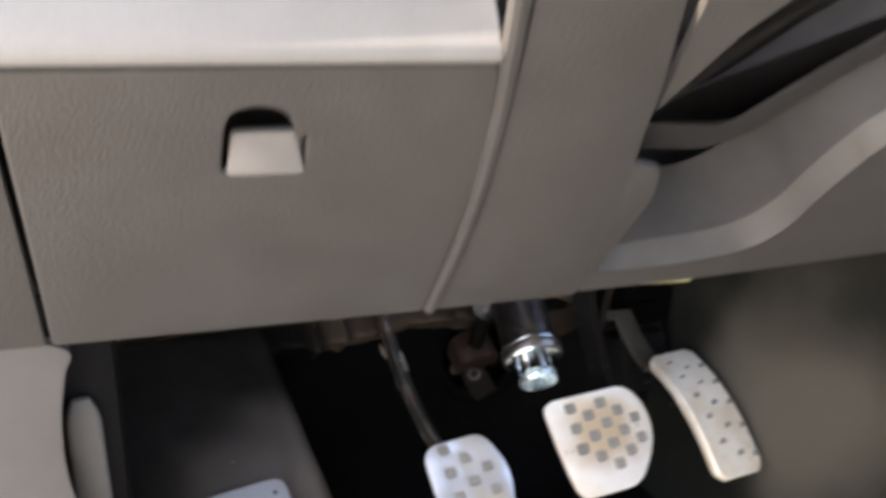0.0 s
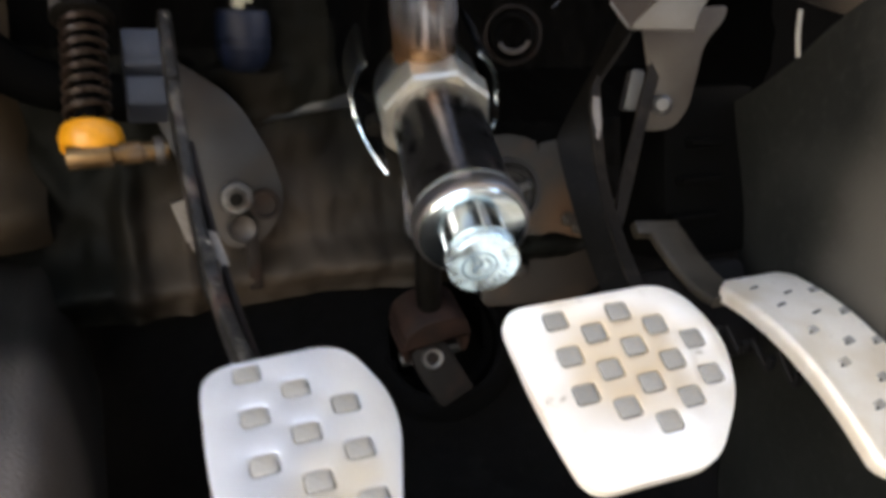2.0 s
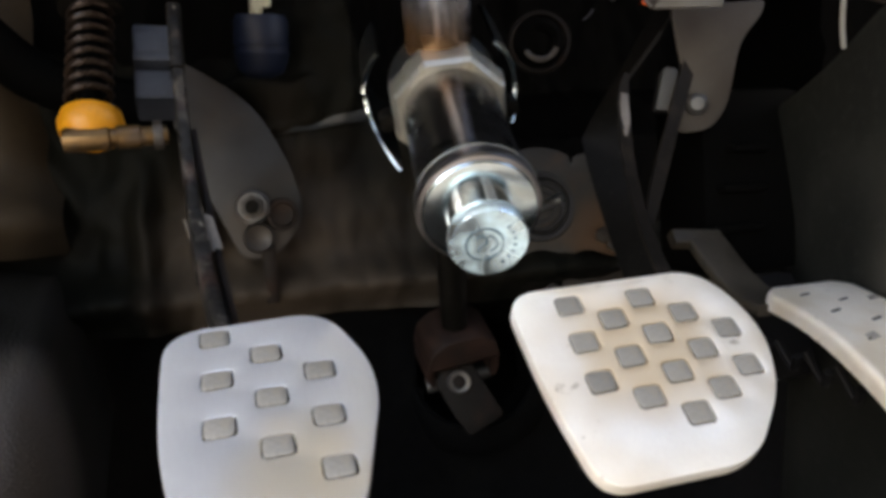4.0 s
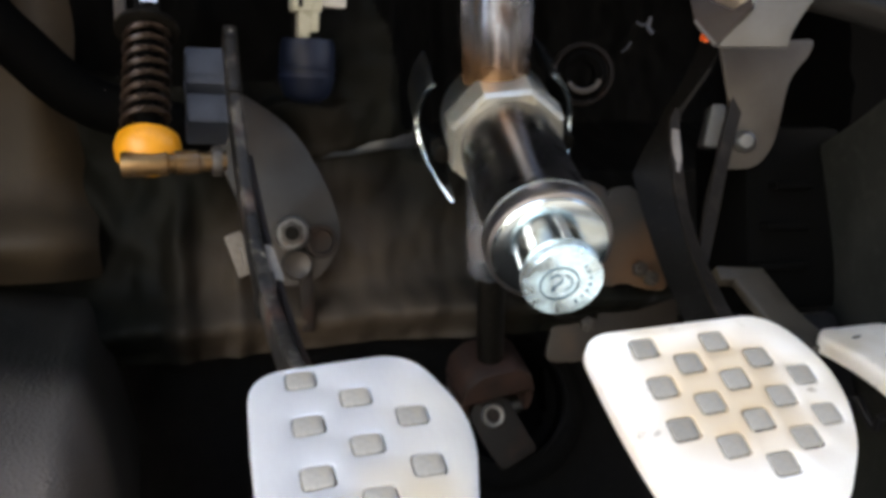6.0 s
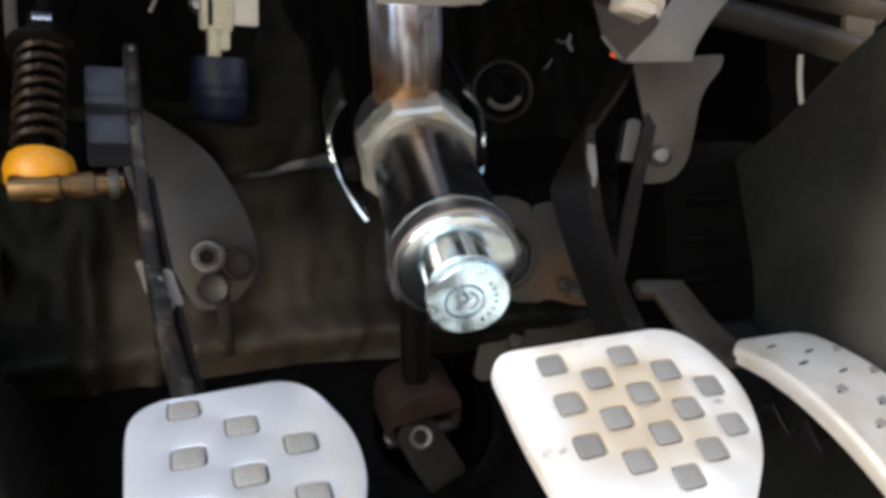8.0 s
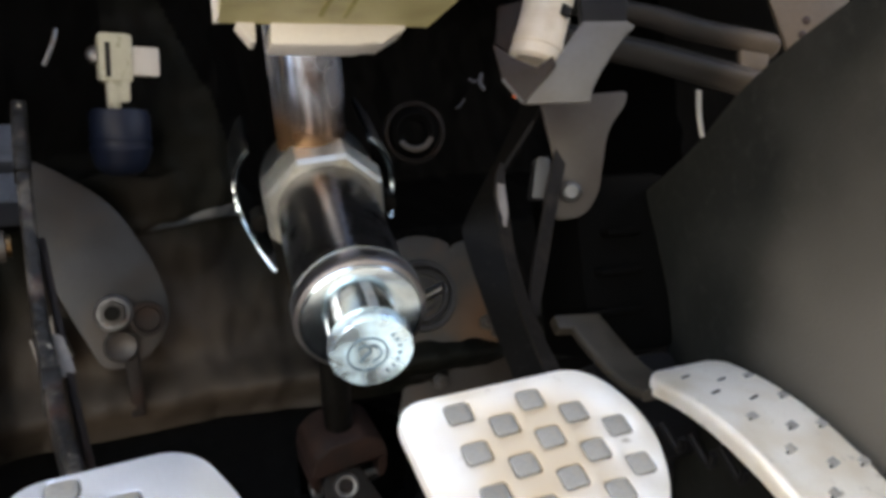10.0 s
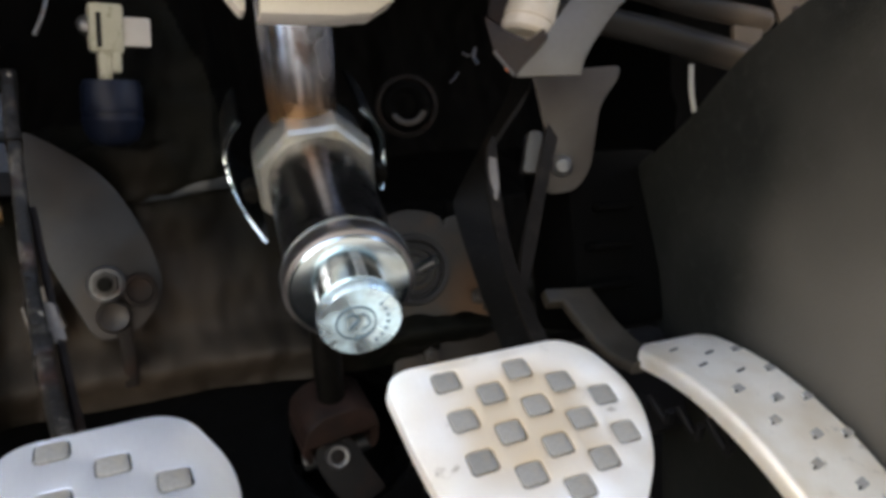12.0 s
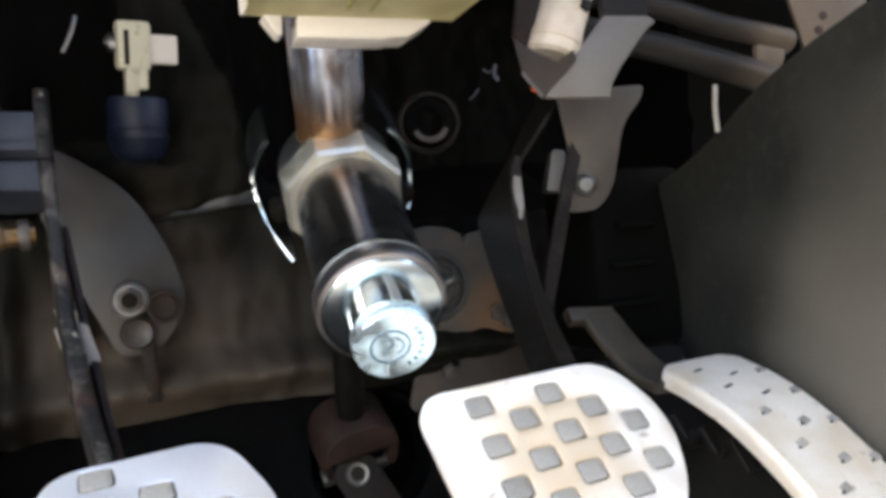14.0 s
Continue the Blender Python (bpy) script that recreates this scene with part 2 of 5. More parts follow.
M_WIRE = material("greyed_white_plastic", (0.2, 0.197, 0.18), 0.5, grain=700, bump=0.1, vary=0.1)
M_RED = material("red_plastic", (0.65, 0.02, 0.02), 0.4, grain=700, bump=0.1)
M_PINK = material("pink_plastic", (0.22, 0.075, 0.068), 0.45, grain=700, bump=0.1)
M_OLIVE = material("yellow_green_plastic", (0.2, 0.19, 0.05), 0.45, grain=700, bump=0.1)
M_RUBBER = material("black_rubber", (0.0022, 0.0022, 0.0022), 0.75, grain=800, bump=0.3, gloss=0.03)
M_SLATE = material("blue_grey_plastic", (0.05, 0.058, 0.078), 0.45, grain=700, bump=0.15)
M_BOOST = material("booster_grey_paint", (0.026, 0.024, 0.0215), 0.5, 0.1, spots=(((0.06, 0.034, 0.02), 45, 0.05, 0.2),), grain=500, bump=0.3, stain_or_light=((0.036, -0.004, -0.02), 0.032, (0.09, 0.045, 0.021)))
# pale bluish grey of the highlight painted along the firewall crease
M_CREASE_GLINT = material("crease_glint_grey", (0.023, 0.0255, 0.027), 0.45, spots=(((0.048, 0.058, 0.068), 45, 0.15, 0.3),), grain=300, bump=0.3, vary=0.25)
M_INK = material("dark_engraving", (0.02, 0.06, 0.09), 0.4, grain=500, bump=0)
M_GROUND = material("pale_concrete", (0.42, 0.41, 0.39), 0.9, spots=(((0.3, 0.29, 0.27), 3, 0.2),), grain=60, bump=0.5)
M_MAT = material("grey_floor_carpet", (0.072, 0.074, 0.076), 0.95, grain=1500, bump=0.8, vary=0.3, depth=0.001)
M_SHELL = material("cabin_lining", (0.3, 0.3, 0.3), 0.8, grain=300, bump=0.2)
# near black base and paler ends hold the beam's shade and light as colour
M_BEAM = material("brown_grey_beam_steel", (0.0095, 0.0092, 0.0088), 0.55, 0.1, spots=(((0.018, 0.014, 0.011), 40, 0.15, 0.3), ((0.006, 0.0055, 0.005), 25, 0.2, 0.3)), grain=500, bump=0.3, vary=0.2, gloss=0.25, stain_or_light=((0.046, -0.004, 0.002), 0.045, (0.085, 0.066, 0.05)))
M_BODY = material("inner_body_paint", (0.014, 0.009, 0.0056), 0.5, 0.1, spots=(((0.045, 0.021, 0.009), 40, 0.15, 0.25),), grain=300, bump=0.2)


# ---- building helpers ----
def thing(name, at, label, category, group="", kind=""):
    e = new(name)
    e.location = at
    e.empty_display_size = 0.02
    return tagged(e, label, category, group, kind)


def base_of(ob):
    p = Vector((0, 0, 0))
    while ob:
        p += ob.location
        ob = ob.parent
    return p


def part(name, bm, material, parent=None, label="", smooth=35):
    """Links a bmesh, drawn in world places, as one mesh under a thing or a part."""
    me = bpy.data.meshes.new(name)
    bmesh.ops.recalc_face_normals(bm, faces=bm.faces)
    if parent:
        bmesh.ops.translate(bm, verts=bm.verts, vec=-base_of(parent))
    if smooth:
        for f in bm.faces:
            f.smooth = True
        for e in bm.edges:
            if len(e.link_faces) == 2 and e.calc_face_angle(0) > radians(smooth):
                e.smooth = False
    bm.to_mesh(me)
    bm.free()
    me.materials.append(material)
    ob = new(name, me)
    if parent:
        ob.parent = parent
    if label:
        tagged(ob, label)
    return ob


def solo(name, bm, material, label, category, kind="", smooth=35):
    ob = part(name, bm, material, None, "", smooth)
    return tagged(ob, label, category, kind=kind)


def frame_at(origin, axis, side=(1, 0, 0)):
    """A pose whose z runs along axis and whose x lies nearest to side."""
    z = Vector(axis).normalized()
    x = (Vector(side) - z * Vector(side).dot(z)).normalized()
    y = z.cross(x)
    m = Matrix((x, y, z)).transposed().to_4x4()
    m.translation = origin
    return m


def bevelled(bm, width, segments=2, angle=30):
    if width > 0:
        edges = [e for e in bm.edges if len(e.link_faces) == 2 and e.calc_face_angle(0) > radians(angle)]
        bmesh.ops.bevel(bm, geom=edges, offset=width, segments=segments, affect="EDGES", profile=0.6)
    return bm


def block(m, size, bevel=0.001, segments=2):
    """A box of that size, centred at the pose m."""
    bm = bmesh.new()
    bmesh.ops.create_cube(bm, size=1, matrix=m @ Matrix.Diagonal((*size, 1)))
    return bevelled(bm, bevel, segments)


def box_between(lo, hi, bevel=0.002):
    c = [(a + b) / 2 for a, b in zip(lo, hi)]
    return block(Matrix.Translation(c), [b - a for a, b in zip(lo, hi)], bevel)


def lathe(m, profile, segments=40, closed=True):
    """Turns (radius, height) rows round the z of the pose m."""
    bm = bmesh.new()
    rings = []
    for r, h in profile:
        if r < 1e-6:
            rings.append([bm.verts.new(m @ Vector((0, 0, h)))])
        else:
            rings.append([bm.verts.new(m @ Vector((r * math.cos(a), r * math.sin(a), h))) for a in (2 * math.pi * k / segments for k in range(segments))])
    for a, b in zip(rings, rings[1:]):
        for k in range(segments):
            j = (k + 1) % segments
            if len(a) == 1 and len(b) == 1:
                continue
            if len(a) == 1:
                bm.faces.new((a[0], b[k], b[j]))
            elif len(b) == 1:
                bm.faces.new((a[k], a[j], b[0]))
            else:
                bm.faces.new((a[k], a[j], b[j], b[k]))
    return bm


def rounded(corners, radius=0.004, steps=5):
    """A 2D outline through corners, each (x, y) or (x, y, its own radius), rounded."""
    out = []
    n = len(corners)
    for i in range(n):
        p = Vector(corners[i][:2])
        a, b = Vector(corners[i - 1][:2]), Vector(corners[(i + 1) % n][:2])
        r = corners[i][2] if len(corners[i]) > 2 else radius
        u, v = (a - p), (b - p)
        d = min(r, u.length * 0.48, v.length * 0.48)
        u, v = u.normalized() * d, v.normalized() * d
        for k in range(steps + 1):
            s = k / steps
            out.append((p + u) * (1 - s) ** 2 + p * (2 * s * (1 - s)) + (p + v) * s**2)
    return out


def slab(m, outline, thick, bevel=0.0008, holes=(), bend=None):
    """An outline in the pose's x, y, with holes, thickened downwards from z = 0. bend: a function of the local point."""
    bm = bmesh.new()
    edges = []
    for loop in (outline, *holes):
        vs = [bm.verts.new((p[0], p[1], 0)) for p in loop]
        edges += [bm.edges.new((vs[k], vs[(k + 1) % len(vs)])) for k in range(len(vs))]
    if holes:
        bmesh.ops.triangle_fill(bm, edges=edges, use_beauty=True)
    else:
        bm.faces.new(list(bm.verts))
    for f in bm.faces:
        if f.normal.z < 0:
            f.normal_flip()
    bm.normal_update()
    top = list(bm.faces)
    got = bmesh.ops.extrude_face_region(bm, geom=top)
    moved = [v for v in got["geom"] if isinstance(v, bmesh.types.BMVert)]
    bmesh.ops.translate(bm, verts=moved, vec=(0, 0, -thick))
    bmesh.ops.recalc_face_normals(bm, faces=bm.faces)
    if bevel:
        edges = [e for e in bm.edges if len(e.link_faces) == 2 and e.calc_face_angle(0) > radians(60)]
        bmesh.ops.bevel(bm, geom=edges, offset=bevel, segments=2, affect="EDGES", profile=0.6)
    for v in bm.verts:
        p = bend(v.co) if bend else v.co
        v.co = m @ Vector(p)
    return bm


def smooth_path(points, steps=6):
    """Points along a soft curve through the given ones."""
    pts = [Vector(p) for p in points]
    pts = [pts[0] * 2 - pts[1], *pts, pts[-1] * 2 - pts[-2]]
    out = []
    for a, b, c, d in zip(pts, pts[1:], pts[2:], pts[3:]):
        for k in range(steps):
            t = k / steps
            out.append(0.5 * (2 * b + (c - a) * t + (2 * a - 5 * b + 4 * c - d) * t * t + (3 * b - a - 3 * c + d) * t**3))
    return out + [pts[-2]]


def sweep(points, section, side=(1, 0, 0), steps=6, scale=None):
    """Draws a closed 2D section along a soft curve, with its x kept near side."""
    path = smooth_path(points, steps) if steps > 1 else [Vector(p) for p in points]
    bm = bmesh.new()
    rings = []
    for i, p in enumerate(path):
        d = path[min(i + 1, len(path) - 1)] - path[max(i - 1, 0)]
        m = frame_at(p, d, side)
        k = scale(i / (len(path) - 1)) if scale else 1
        rings.append([bm.verts.new(m @ Vector((x * k, y * k, 0))) for x, y in section])
    n = len(section)
    for a, b in zip(rings, rings[1:]):
        for k in range(n):
            bm.faces.new((a[k], a[(k + 1) % n], b[(k + 1) % n], b[k]))
    bm.faces.new(rings[0][::-1])
    bm.faces.new(rings[-1])
    return bm


def circle(r, n=12, ry=None):
    return [(r * math.cos(2 * math.pi * k / n), (ry or r) * math.sin(2 * math.pi * k / n)) for k in range(n)]


def circle_at(x, y, r, n=14):
    return [(x + px, y + py) for px, py in circle(r, n)]


def bar(w, h, r=0.0015):
    return [tuple(p) for p in rounded([(-w / 2, -h / 2), (w / 2, -h / 2), (w / 2, h / 2), (-w / 2, h / 2)], r, 3)]


def join(*many):
    out = bmesh.new()
    for b in many:
        me = bpy.data.meshes.new("tmp")
        b.to_mesh(me)
        out.from_mesh(me)
        b.free()
        bpy.data.meshes.remove(me)
    return out


def hexagon(m, across, height, bevel=0.0006):
    bm = bmesh.new()
    bmesh.ops.create_cone(bm, cap_ends=True, segments=6, radius1=across / 1.732, radius2=across / 1.732, depth=height, matrix=m @ Matrix.Translation((0, 0, height / 2)))
    return bevelled(bm, bevel)


def sheet(point, nu, nv, keep=None):
    """A surface of nu by nv cells from point(u, v), or of those cells that keep(u, v) allows."""
    bm = bmesh.new()
    g = [[bm.verts.new(point(i / nu, j / nv)) for j in range(nv + 1)] for i in range(nu + 1)]
    for i in range(nu):
        for j in range(nv):
            if keep is None or keep((i + 0.5) / nu, (j + 0.5) / nv):
                bm.faces.new((g[i][j], g[i + 1][j], g[i + 1][j + 1], g[i][j + 1]))
    bmesh.ops.delete(bm, geom=[v for v in bm.verts if not v.link_faces], context="VERTS")
    return bm


def hexa(low, high, bevel=0.001):
    """A solid between four lower and four upper corners."""
    bm = bmesh.new()
    a, b = [bm.verts.new(p) for p in low], [bm.verts.new(p) for p in high]
    bm.faces.new(a[::-1])
    bm.faces.new(b)
    for k in range(4):
        bm.faces.new((a[k], a[(k + 1) % 4], b[(k + 1) % 4], b[k]))
    return bevelled(bm, bevel)


def ribbon(one, other, off, bevel=0.0006):
    """A strap between two soft curves, thickened by off."""
    a, b = smooth_path(one), smooth_path(other)
    off = Vector(off)
    bm = bmesh.new()
    rings = [[bm.verts.new(q) for q in (p, r, r + off, p + off)] for p, r in zip(a, b)]
    for m, n in zip(rings, rings[1:]):
        for k in range(4):
            bm.faces.new((m[k], m[(k + 1) % 4], n[(k + 1) % 4], n[k]))
    bm.faces.new(rings[0][::-1])
    bm.faces.new(rings[-1])
    return bevelled(bm, bevel, 2, 50)


def plate(points, off, bevel=0.0006):
    """A flat plate with those corners, thickened by off."""
    bm = bmesh.new()
    a = [bm.verts.new(p) for p in points]
    b = [bm.verts.new(Vector(p) + Vector(off)) for p in points]
    bm.faces.new(a)
    bm.faces.new(b[::-1])
    for k in range(len(a)):
        j = (k + 1) % len(a)
        bm.faces.new((a[k], b[k], b[j], a[j]))
    bmesh.ops.recalc_face_normals(bm, faces=bm.faces)
    return bevelled(bm, bevel, 2, 40)


# ---- the cabin round the footwell ----
ground = solo("ground", box_between((-60, -60, -0.45), (60, 60, -0.4), 0), M_GROUND, "pale concrete ground outside the car", "ground", "structure", 0)
floor = solo("floor", box_between((-0.33, -1.9, 0.0), (0.9, 0.31, 0.03), 0.004), M_MAT, "grey carpeted car floor", "floor", "structure")
heel_carpet = solo("heel_carpet", box_between((-0.33, 0.31, 0.0), (0.3, 0.46, 0.03), 0.004), M_CARPET, "black carpet under the pedals", "carpet", "structure")
roof = solo("ceiling", box_between((-0.45, -1.9, 1.12), (1.0, -0.25, 1.16), 0.01), M_SHELL, "grey lined car roof", "roof", "structure")
wall_rear = solo("wall_rear", box_between((-0.45, -1.94, 0.0), (1.0, -1.9, 1.12), 0.004), M_SHELL, "grey lined rear end of the cabin", "wall", "structure")
wall_right = solo("wall_right", box_between((0.9, -1.9, -0.02), (0.94, 0.75, 0.62), 0.004), M_SHELL, "grey lined far side of the cabin", "wall", "structure")
wall_sill = solo("wall_sill", box_between((-0.42, -1.9, -0.1), (-0.33, 0.34, 0.06), 0.01), M_SHELL, "painted door sill under the open door", "sill", "structure")
wall_rear_quarter = solo("wall_left", box_between((-0.42, -1.9, 0.06), (-0.38, -0.95, 1.12), 0.004), M_SHELL, "grey lined rear side of the cabin", "wall", "structure")
# unseen box, added to keep direct sun off the clutch and footrest
wall_pillar = solo("wall_pillar", box_between((-0.42, 0.345, -0.1), (-0.36, 0.7, 0.75), 0.006), M_SHELL, "unseen pillar added beside the dashboard to block the sun", "pillar", "structure")


def firewall_point(u, v):
    x, z = -0.36 + 0.72 * u, 0.195 + 0.46 * v
    y = 0.586 + 0.02 * noise.noise((x * 9, z * 9, 3.0)) + 0.006 * noise.noise((x * 30, z * 30, 1.0))
    y -= 0.02 * math.exp(-(((z - 0.211) / 0.010) ** 2))
    y += 0.007 * noise.noise((x * 45, z * 16, 6.0)) + 0.003 * noise.noise((x * 110, z * 70, 2.0))
    y += 0.05 * max(0.0, z - 0.33)
    y -= 0.012 * math.exp(-(((x + 0.042) / 0.006) ** 2)) * min(1.0, max(0.0, (0.285 - z) / 0.03))
    y -= 0.008 * math.exp(-(((x + 0.018) / 0.005) ** 2)) * min(1.0, max(0.0, (0.25 - z) / 0.02))
    crease = 0.286 + 0.22 * (x - 0.024) + 0.001 * noise.noise((x * 60, 8.0, 0.0))
    y -= 0.007 * min(1.0, max(0.0, (z - crease) / 0.004)) * min(1.0, max(0.0, (crease + 0.045 - z) / 0.03)) * math.exp(-(((x - 0.055) / 0.04) ** 4))
    fold = 0.3145 + 0.0016 * math.sin((x - 0.002) * 190) + 0.001 * noise.noise((x * 80, 5.0, 0.0))
    y -= 0.006 * min(1.0, max(0.0, (fold - z) / 0.002)) * min(1.0, max(0.0, (z - fold + 0.02) / 0.018)) * math.exp(-(((x - 0.016) / 0.024) ** 4))
    hole = min(1.0, max(0.0, (x - 0.06) / 0.045)) * min(1.0, max(0.0, (z - 0.28 - 0.25 * max(0.0, 0.1 - x)) / 0.035))
    y += 0.065 * hole * min(1.0, max(0.0, (0.36 - x) / 0.02))
    y -= 0.006 * math.exp(-(((x + 0.16) / 0.05) ** 2 + ((z - 0.25) / 0.03) ** 2))
    return (x, y, z)


def in_deep_shade(u, v):
    """Where deep shade is painted black: the hollow behind the column and the upper firewall."""
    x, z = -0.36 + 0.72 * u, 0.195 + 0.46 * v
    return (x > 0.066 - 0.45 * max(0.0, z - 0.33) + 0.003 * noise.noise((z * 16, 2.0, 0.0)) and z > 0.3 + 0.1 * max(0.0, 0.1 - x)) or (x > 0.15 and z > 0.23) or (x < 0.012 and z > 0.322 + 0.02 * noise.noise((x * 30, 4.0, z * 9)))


wall_front = solo("wall_front", sheet(firewall_point, 480, 300, lambda u, v: not in_deep_shade(u, v)), M_FELT, "dark moulded felt insulation on the firewall", "firewall", "structure", 180)
# the black of this sheet stands for shade high on the firewall
wall_shade = solo("wall_front_shade", sheet(firewall_point, 480, 300, in_deep_shade), M_RUBBER, "upper firewall and column hollow, painted black for deep shade", "firewall", "structure", 180)


def side_body_point(u, v):
    x, z = -0.36 + 0.285 * u, 0.235 + 0.2 * v
    return (x, 0.572 - 0.026 * math.exp(-(((z - 0.251) / 0.014) ** 2)) - 0.06 * max(0.0, (-0.2 - x) / 0.16) + 0.03 * max(0.0, (x + 0.1) / 0.025) ** 2 + 0.006 * noise.noise((x * 14, z * 14, 9)) + 0.003 * noise.noise((x * 40, z * 30, 4)), z)


body_side = solo("wall_side_body", sheet(side_body_point, 80, 60), M_TAN, "tan painted body metal beside the firewall", "body panel", "structure", 180)
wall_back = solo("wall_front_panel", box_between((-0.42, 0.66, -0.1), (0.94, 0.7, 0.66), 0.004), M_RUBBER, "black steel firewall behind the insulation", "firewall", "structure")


def toe_point(u, v):
    x = -0.1 + 0.5 * u
    s = v
    y = 0.604 - 0.016 * s - 0.17 * max(0.0, (s - 0.45) / 0.55) ** 1.6
    z = 0.203 - 0.145 * min(1.0, s / 0.7) - 0.03 * s
    return (x, y + 0.003 * noise.noise((x * 25, s * 5, 7)), z + 0.004 * noise.noise((x * 22, s * 4, 2)))


toe_board = solo("toe_board", sheet(toe_point, 150, 90, lambda u, v: (Vector(toe_point(u, v)) - Vector((0.1205, 0.597, 0.158))).length > 0.031), M_CARPET, "black carpet on the sloping toe board", "carpet", "structure", 180)


def wedge_point(u, v):
    x = -0.30 + 0.237 * u
    y = 0.60 - 0.22 * v
    z = 0.274 - 0.045 * min(1.0, max(0.0, (x + 0.19) / 0.1)) * (1 - v) - 0.109 * v - 0.06 * max(0.0, v - 0.82) / 0.18
    drop = max(0.0, (x + 0.083) / 0.02)
    return (x, y, z - 0.07 * min(1, drop) ** 2 + 0.004 * noise.noise((x * 20, y * 20, 5)))


wedge = solo("footrest_carpet", sheet(wedge_point, 50, 40), M_CARPET_WORN, "worn dark grey carpet over the footrest hump", "carpet", "structure", 180)

# footwell side of the centre console
console_outline = rounded([(-0.9, 0.03), (0.53, 0.03, 0.05), (0.513, 0.21, 0.03), (0.5215, 0.281, 0.022), (0.474, 0.2975, 0.03), (0.43, 0.3225, 0.04), (0.385, 0.337, 0.04), (0.3, 0.358, 0.05), (-0.9, 0.5, 0.02)], 0.02, 10)
console_pose = Matrix(((0, 0, -1, 0.268), (1, 0, 0, 0), (0, 1, 0, 0), (0, 0, 0, 1)))
console = thing("centre_console", (0.27, 0.2, 0.03), "dark grey grained plastic side of the centre console", "console")
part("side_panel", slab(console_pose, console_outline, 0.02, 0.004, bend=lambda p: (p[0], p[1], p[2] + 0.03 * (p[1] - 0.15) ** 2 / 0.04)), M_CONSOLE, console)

# ---- dashboard ----
DASH = Matrix(((0.9866, -0.1087, -0.122, -0.2203), (-0.1633, -0.6241, -0.7641, 0.3323), (0.0069, 0.7737, -0.6335, 0.3532), (0, 0, 0, 1)))
dash = thing("dashboard", (-0.1, 0.35, 0.35), "grained grey plastic lower dashboard above the footwell", "dashboard")


def on_dash(x, y, z=0.0):
    return DASH @ Vector((x, y, z))


slot = rounded([(0.0626, 0.1012), (0.0862, 0.1005), (0.0862, 0.1165, 0.003), (0.0826, 0.1185, 0.002), (0.08, 0.1268, 0.006), (0.073, 0.1295, 0.008), (0.0655, 0.127, 0.006), (0.0636, 0.12, 0.004)], 0.002)
cover = part("fuse_cover", slab(DASH, rounded([(0.0008, -0.0025), (0.1442, -0.003), (0.1448, 0.05, 0.04), (0.1436, 0.09, 0.04), (0.1405, 0.12, 0.03), (0.1355, 0.1445), (0.0118, 0.1418), (0.0063, 0.066, 0.03)], 0.0025), 0.003, 0.001, [slot]), M_DASH, dash, "grained grey cover panel with a finger latch", 12)
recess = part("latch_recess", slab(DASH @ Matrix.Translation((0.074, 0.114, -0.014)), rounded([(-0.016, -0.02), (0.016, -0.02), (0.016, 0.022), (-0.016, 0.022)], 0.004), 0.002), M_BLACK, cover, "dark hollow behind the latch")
part("latch", slab(DASH @ pose(0.0752, 0.1088, -0.0012, -28), rounded([(-0.0112, -0.0078), (0.0112, -0.0076), (0.0085, 0.0062), (-0.0096, 0.006)], 0.002), 0.005, 0.0014), M_TRIM, cover, "pale grey latch tongue")
part("latch_cheek", slab(DASH @ Matrix.Translation((0.0, 0.0, -0.0032)), rounded([(0.0826, 0.1185), (0.0858, 0.1165), (0.0862, 0.1012), (0.0845, 0.1012)], 0.0006), 0.011, 0.0004), M_DASH, cover)


def ledge_point(u, v):
    rows = ((0.1425, -0.003), (0.1425, 0.0), (0.1436, 0.001), (0.1462, 0.0006), (0.152, -0.0052), (0.157, -0.0105), (0.1582, -0.013), (0.1582, -0.03))
    k = min(int(v * 7), 6)
    f = v * 7 - k
    a, b = rows[k], rows[k + 1]
    y = a[0] + (b[0] - a[0]) * f
    return on_dash(-0.1 + (0.2355 - 0.25 * (y - 0.1425)) * u, y + 0.003 * u, a[1] + (b[1] - a[1]) * f)


part("ledge", sheet(ledge_point, 8, 21), M_LEDGE, dash, "chamfered ledge above the cover, painted paler as if lit", 60)
part("shelf", slab(DASH @ pose(0, 0.1642, -0.012, 62), rounded([(-0.1, -0.09), (0.131, -0.09), (0.131, 0.0), (-0.1, 0.0)], 0.003), 0.003, 0.001), M_DASH, dash, "flat shelf behind the ledge")
part("upper_panel", slab(DASH @ Matrix.Translation((0, 0, -0.085)), rounded([(-0.1, 0.13), (0.131, 0.13), (0.128, 0.26), (-0.1, 0.26)], 0.003), 0.003, 0.001), M_DASH, dash)
# added sheet, no known part: its black stands in for the seams' shade
part("backing", slab(DASH @ Matrix.Translation((0, 0, -0.02)), rounded([(-0.12, 0.003), (0.18, 0.003), (0.172, 0.14), (-0.12, 0.14)], 0.003), 0.003, 0.0), M_BLACK, dash, "added black sheet that darkens the panel seams")
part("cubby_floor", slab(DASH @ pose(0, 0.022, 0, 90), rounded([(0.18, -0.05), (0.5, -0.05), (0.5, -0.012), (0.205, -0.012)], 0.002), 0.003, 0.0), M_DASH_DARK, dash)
part("end_panel", slab(DASH, rounded([(-0.12, -0.0025), (-0.0012, -0.0025), (0.0043, 0.066, 0.03), (0.0098, 0.1418), (-0.12, 0.1418)], 0.0025), 0.003, 0.001), M_DASH, dash)
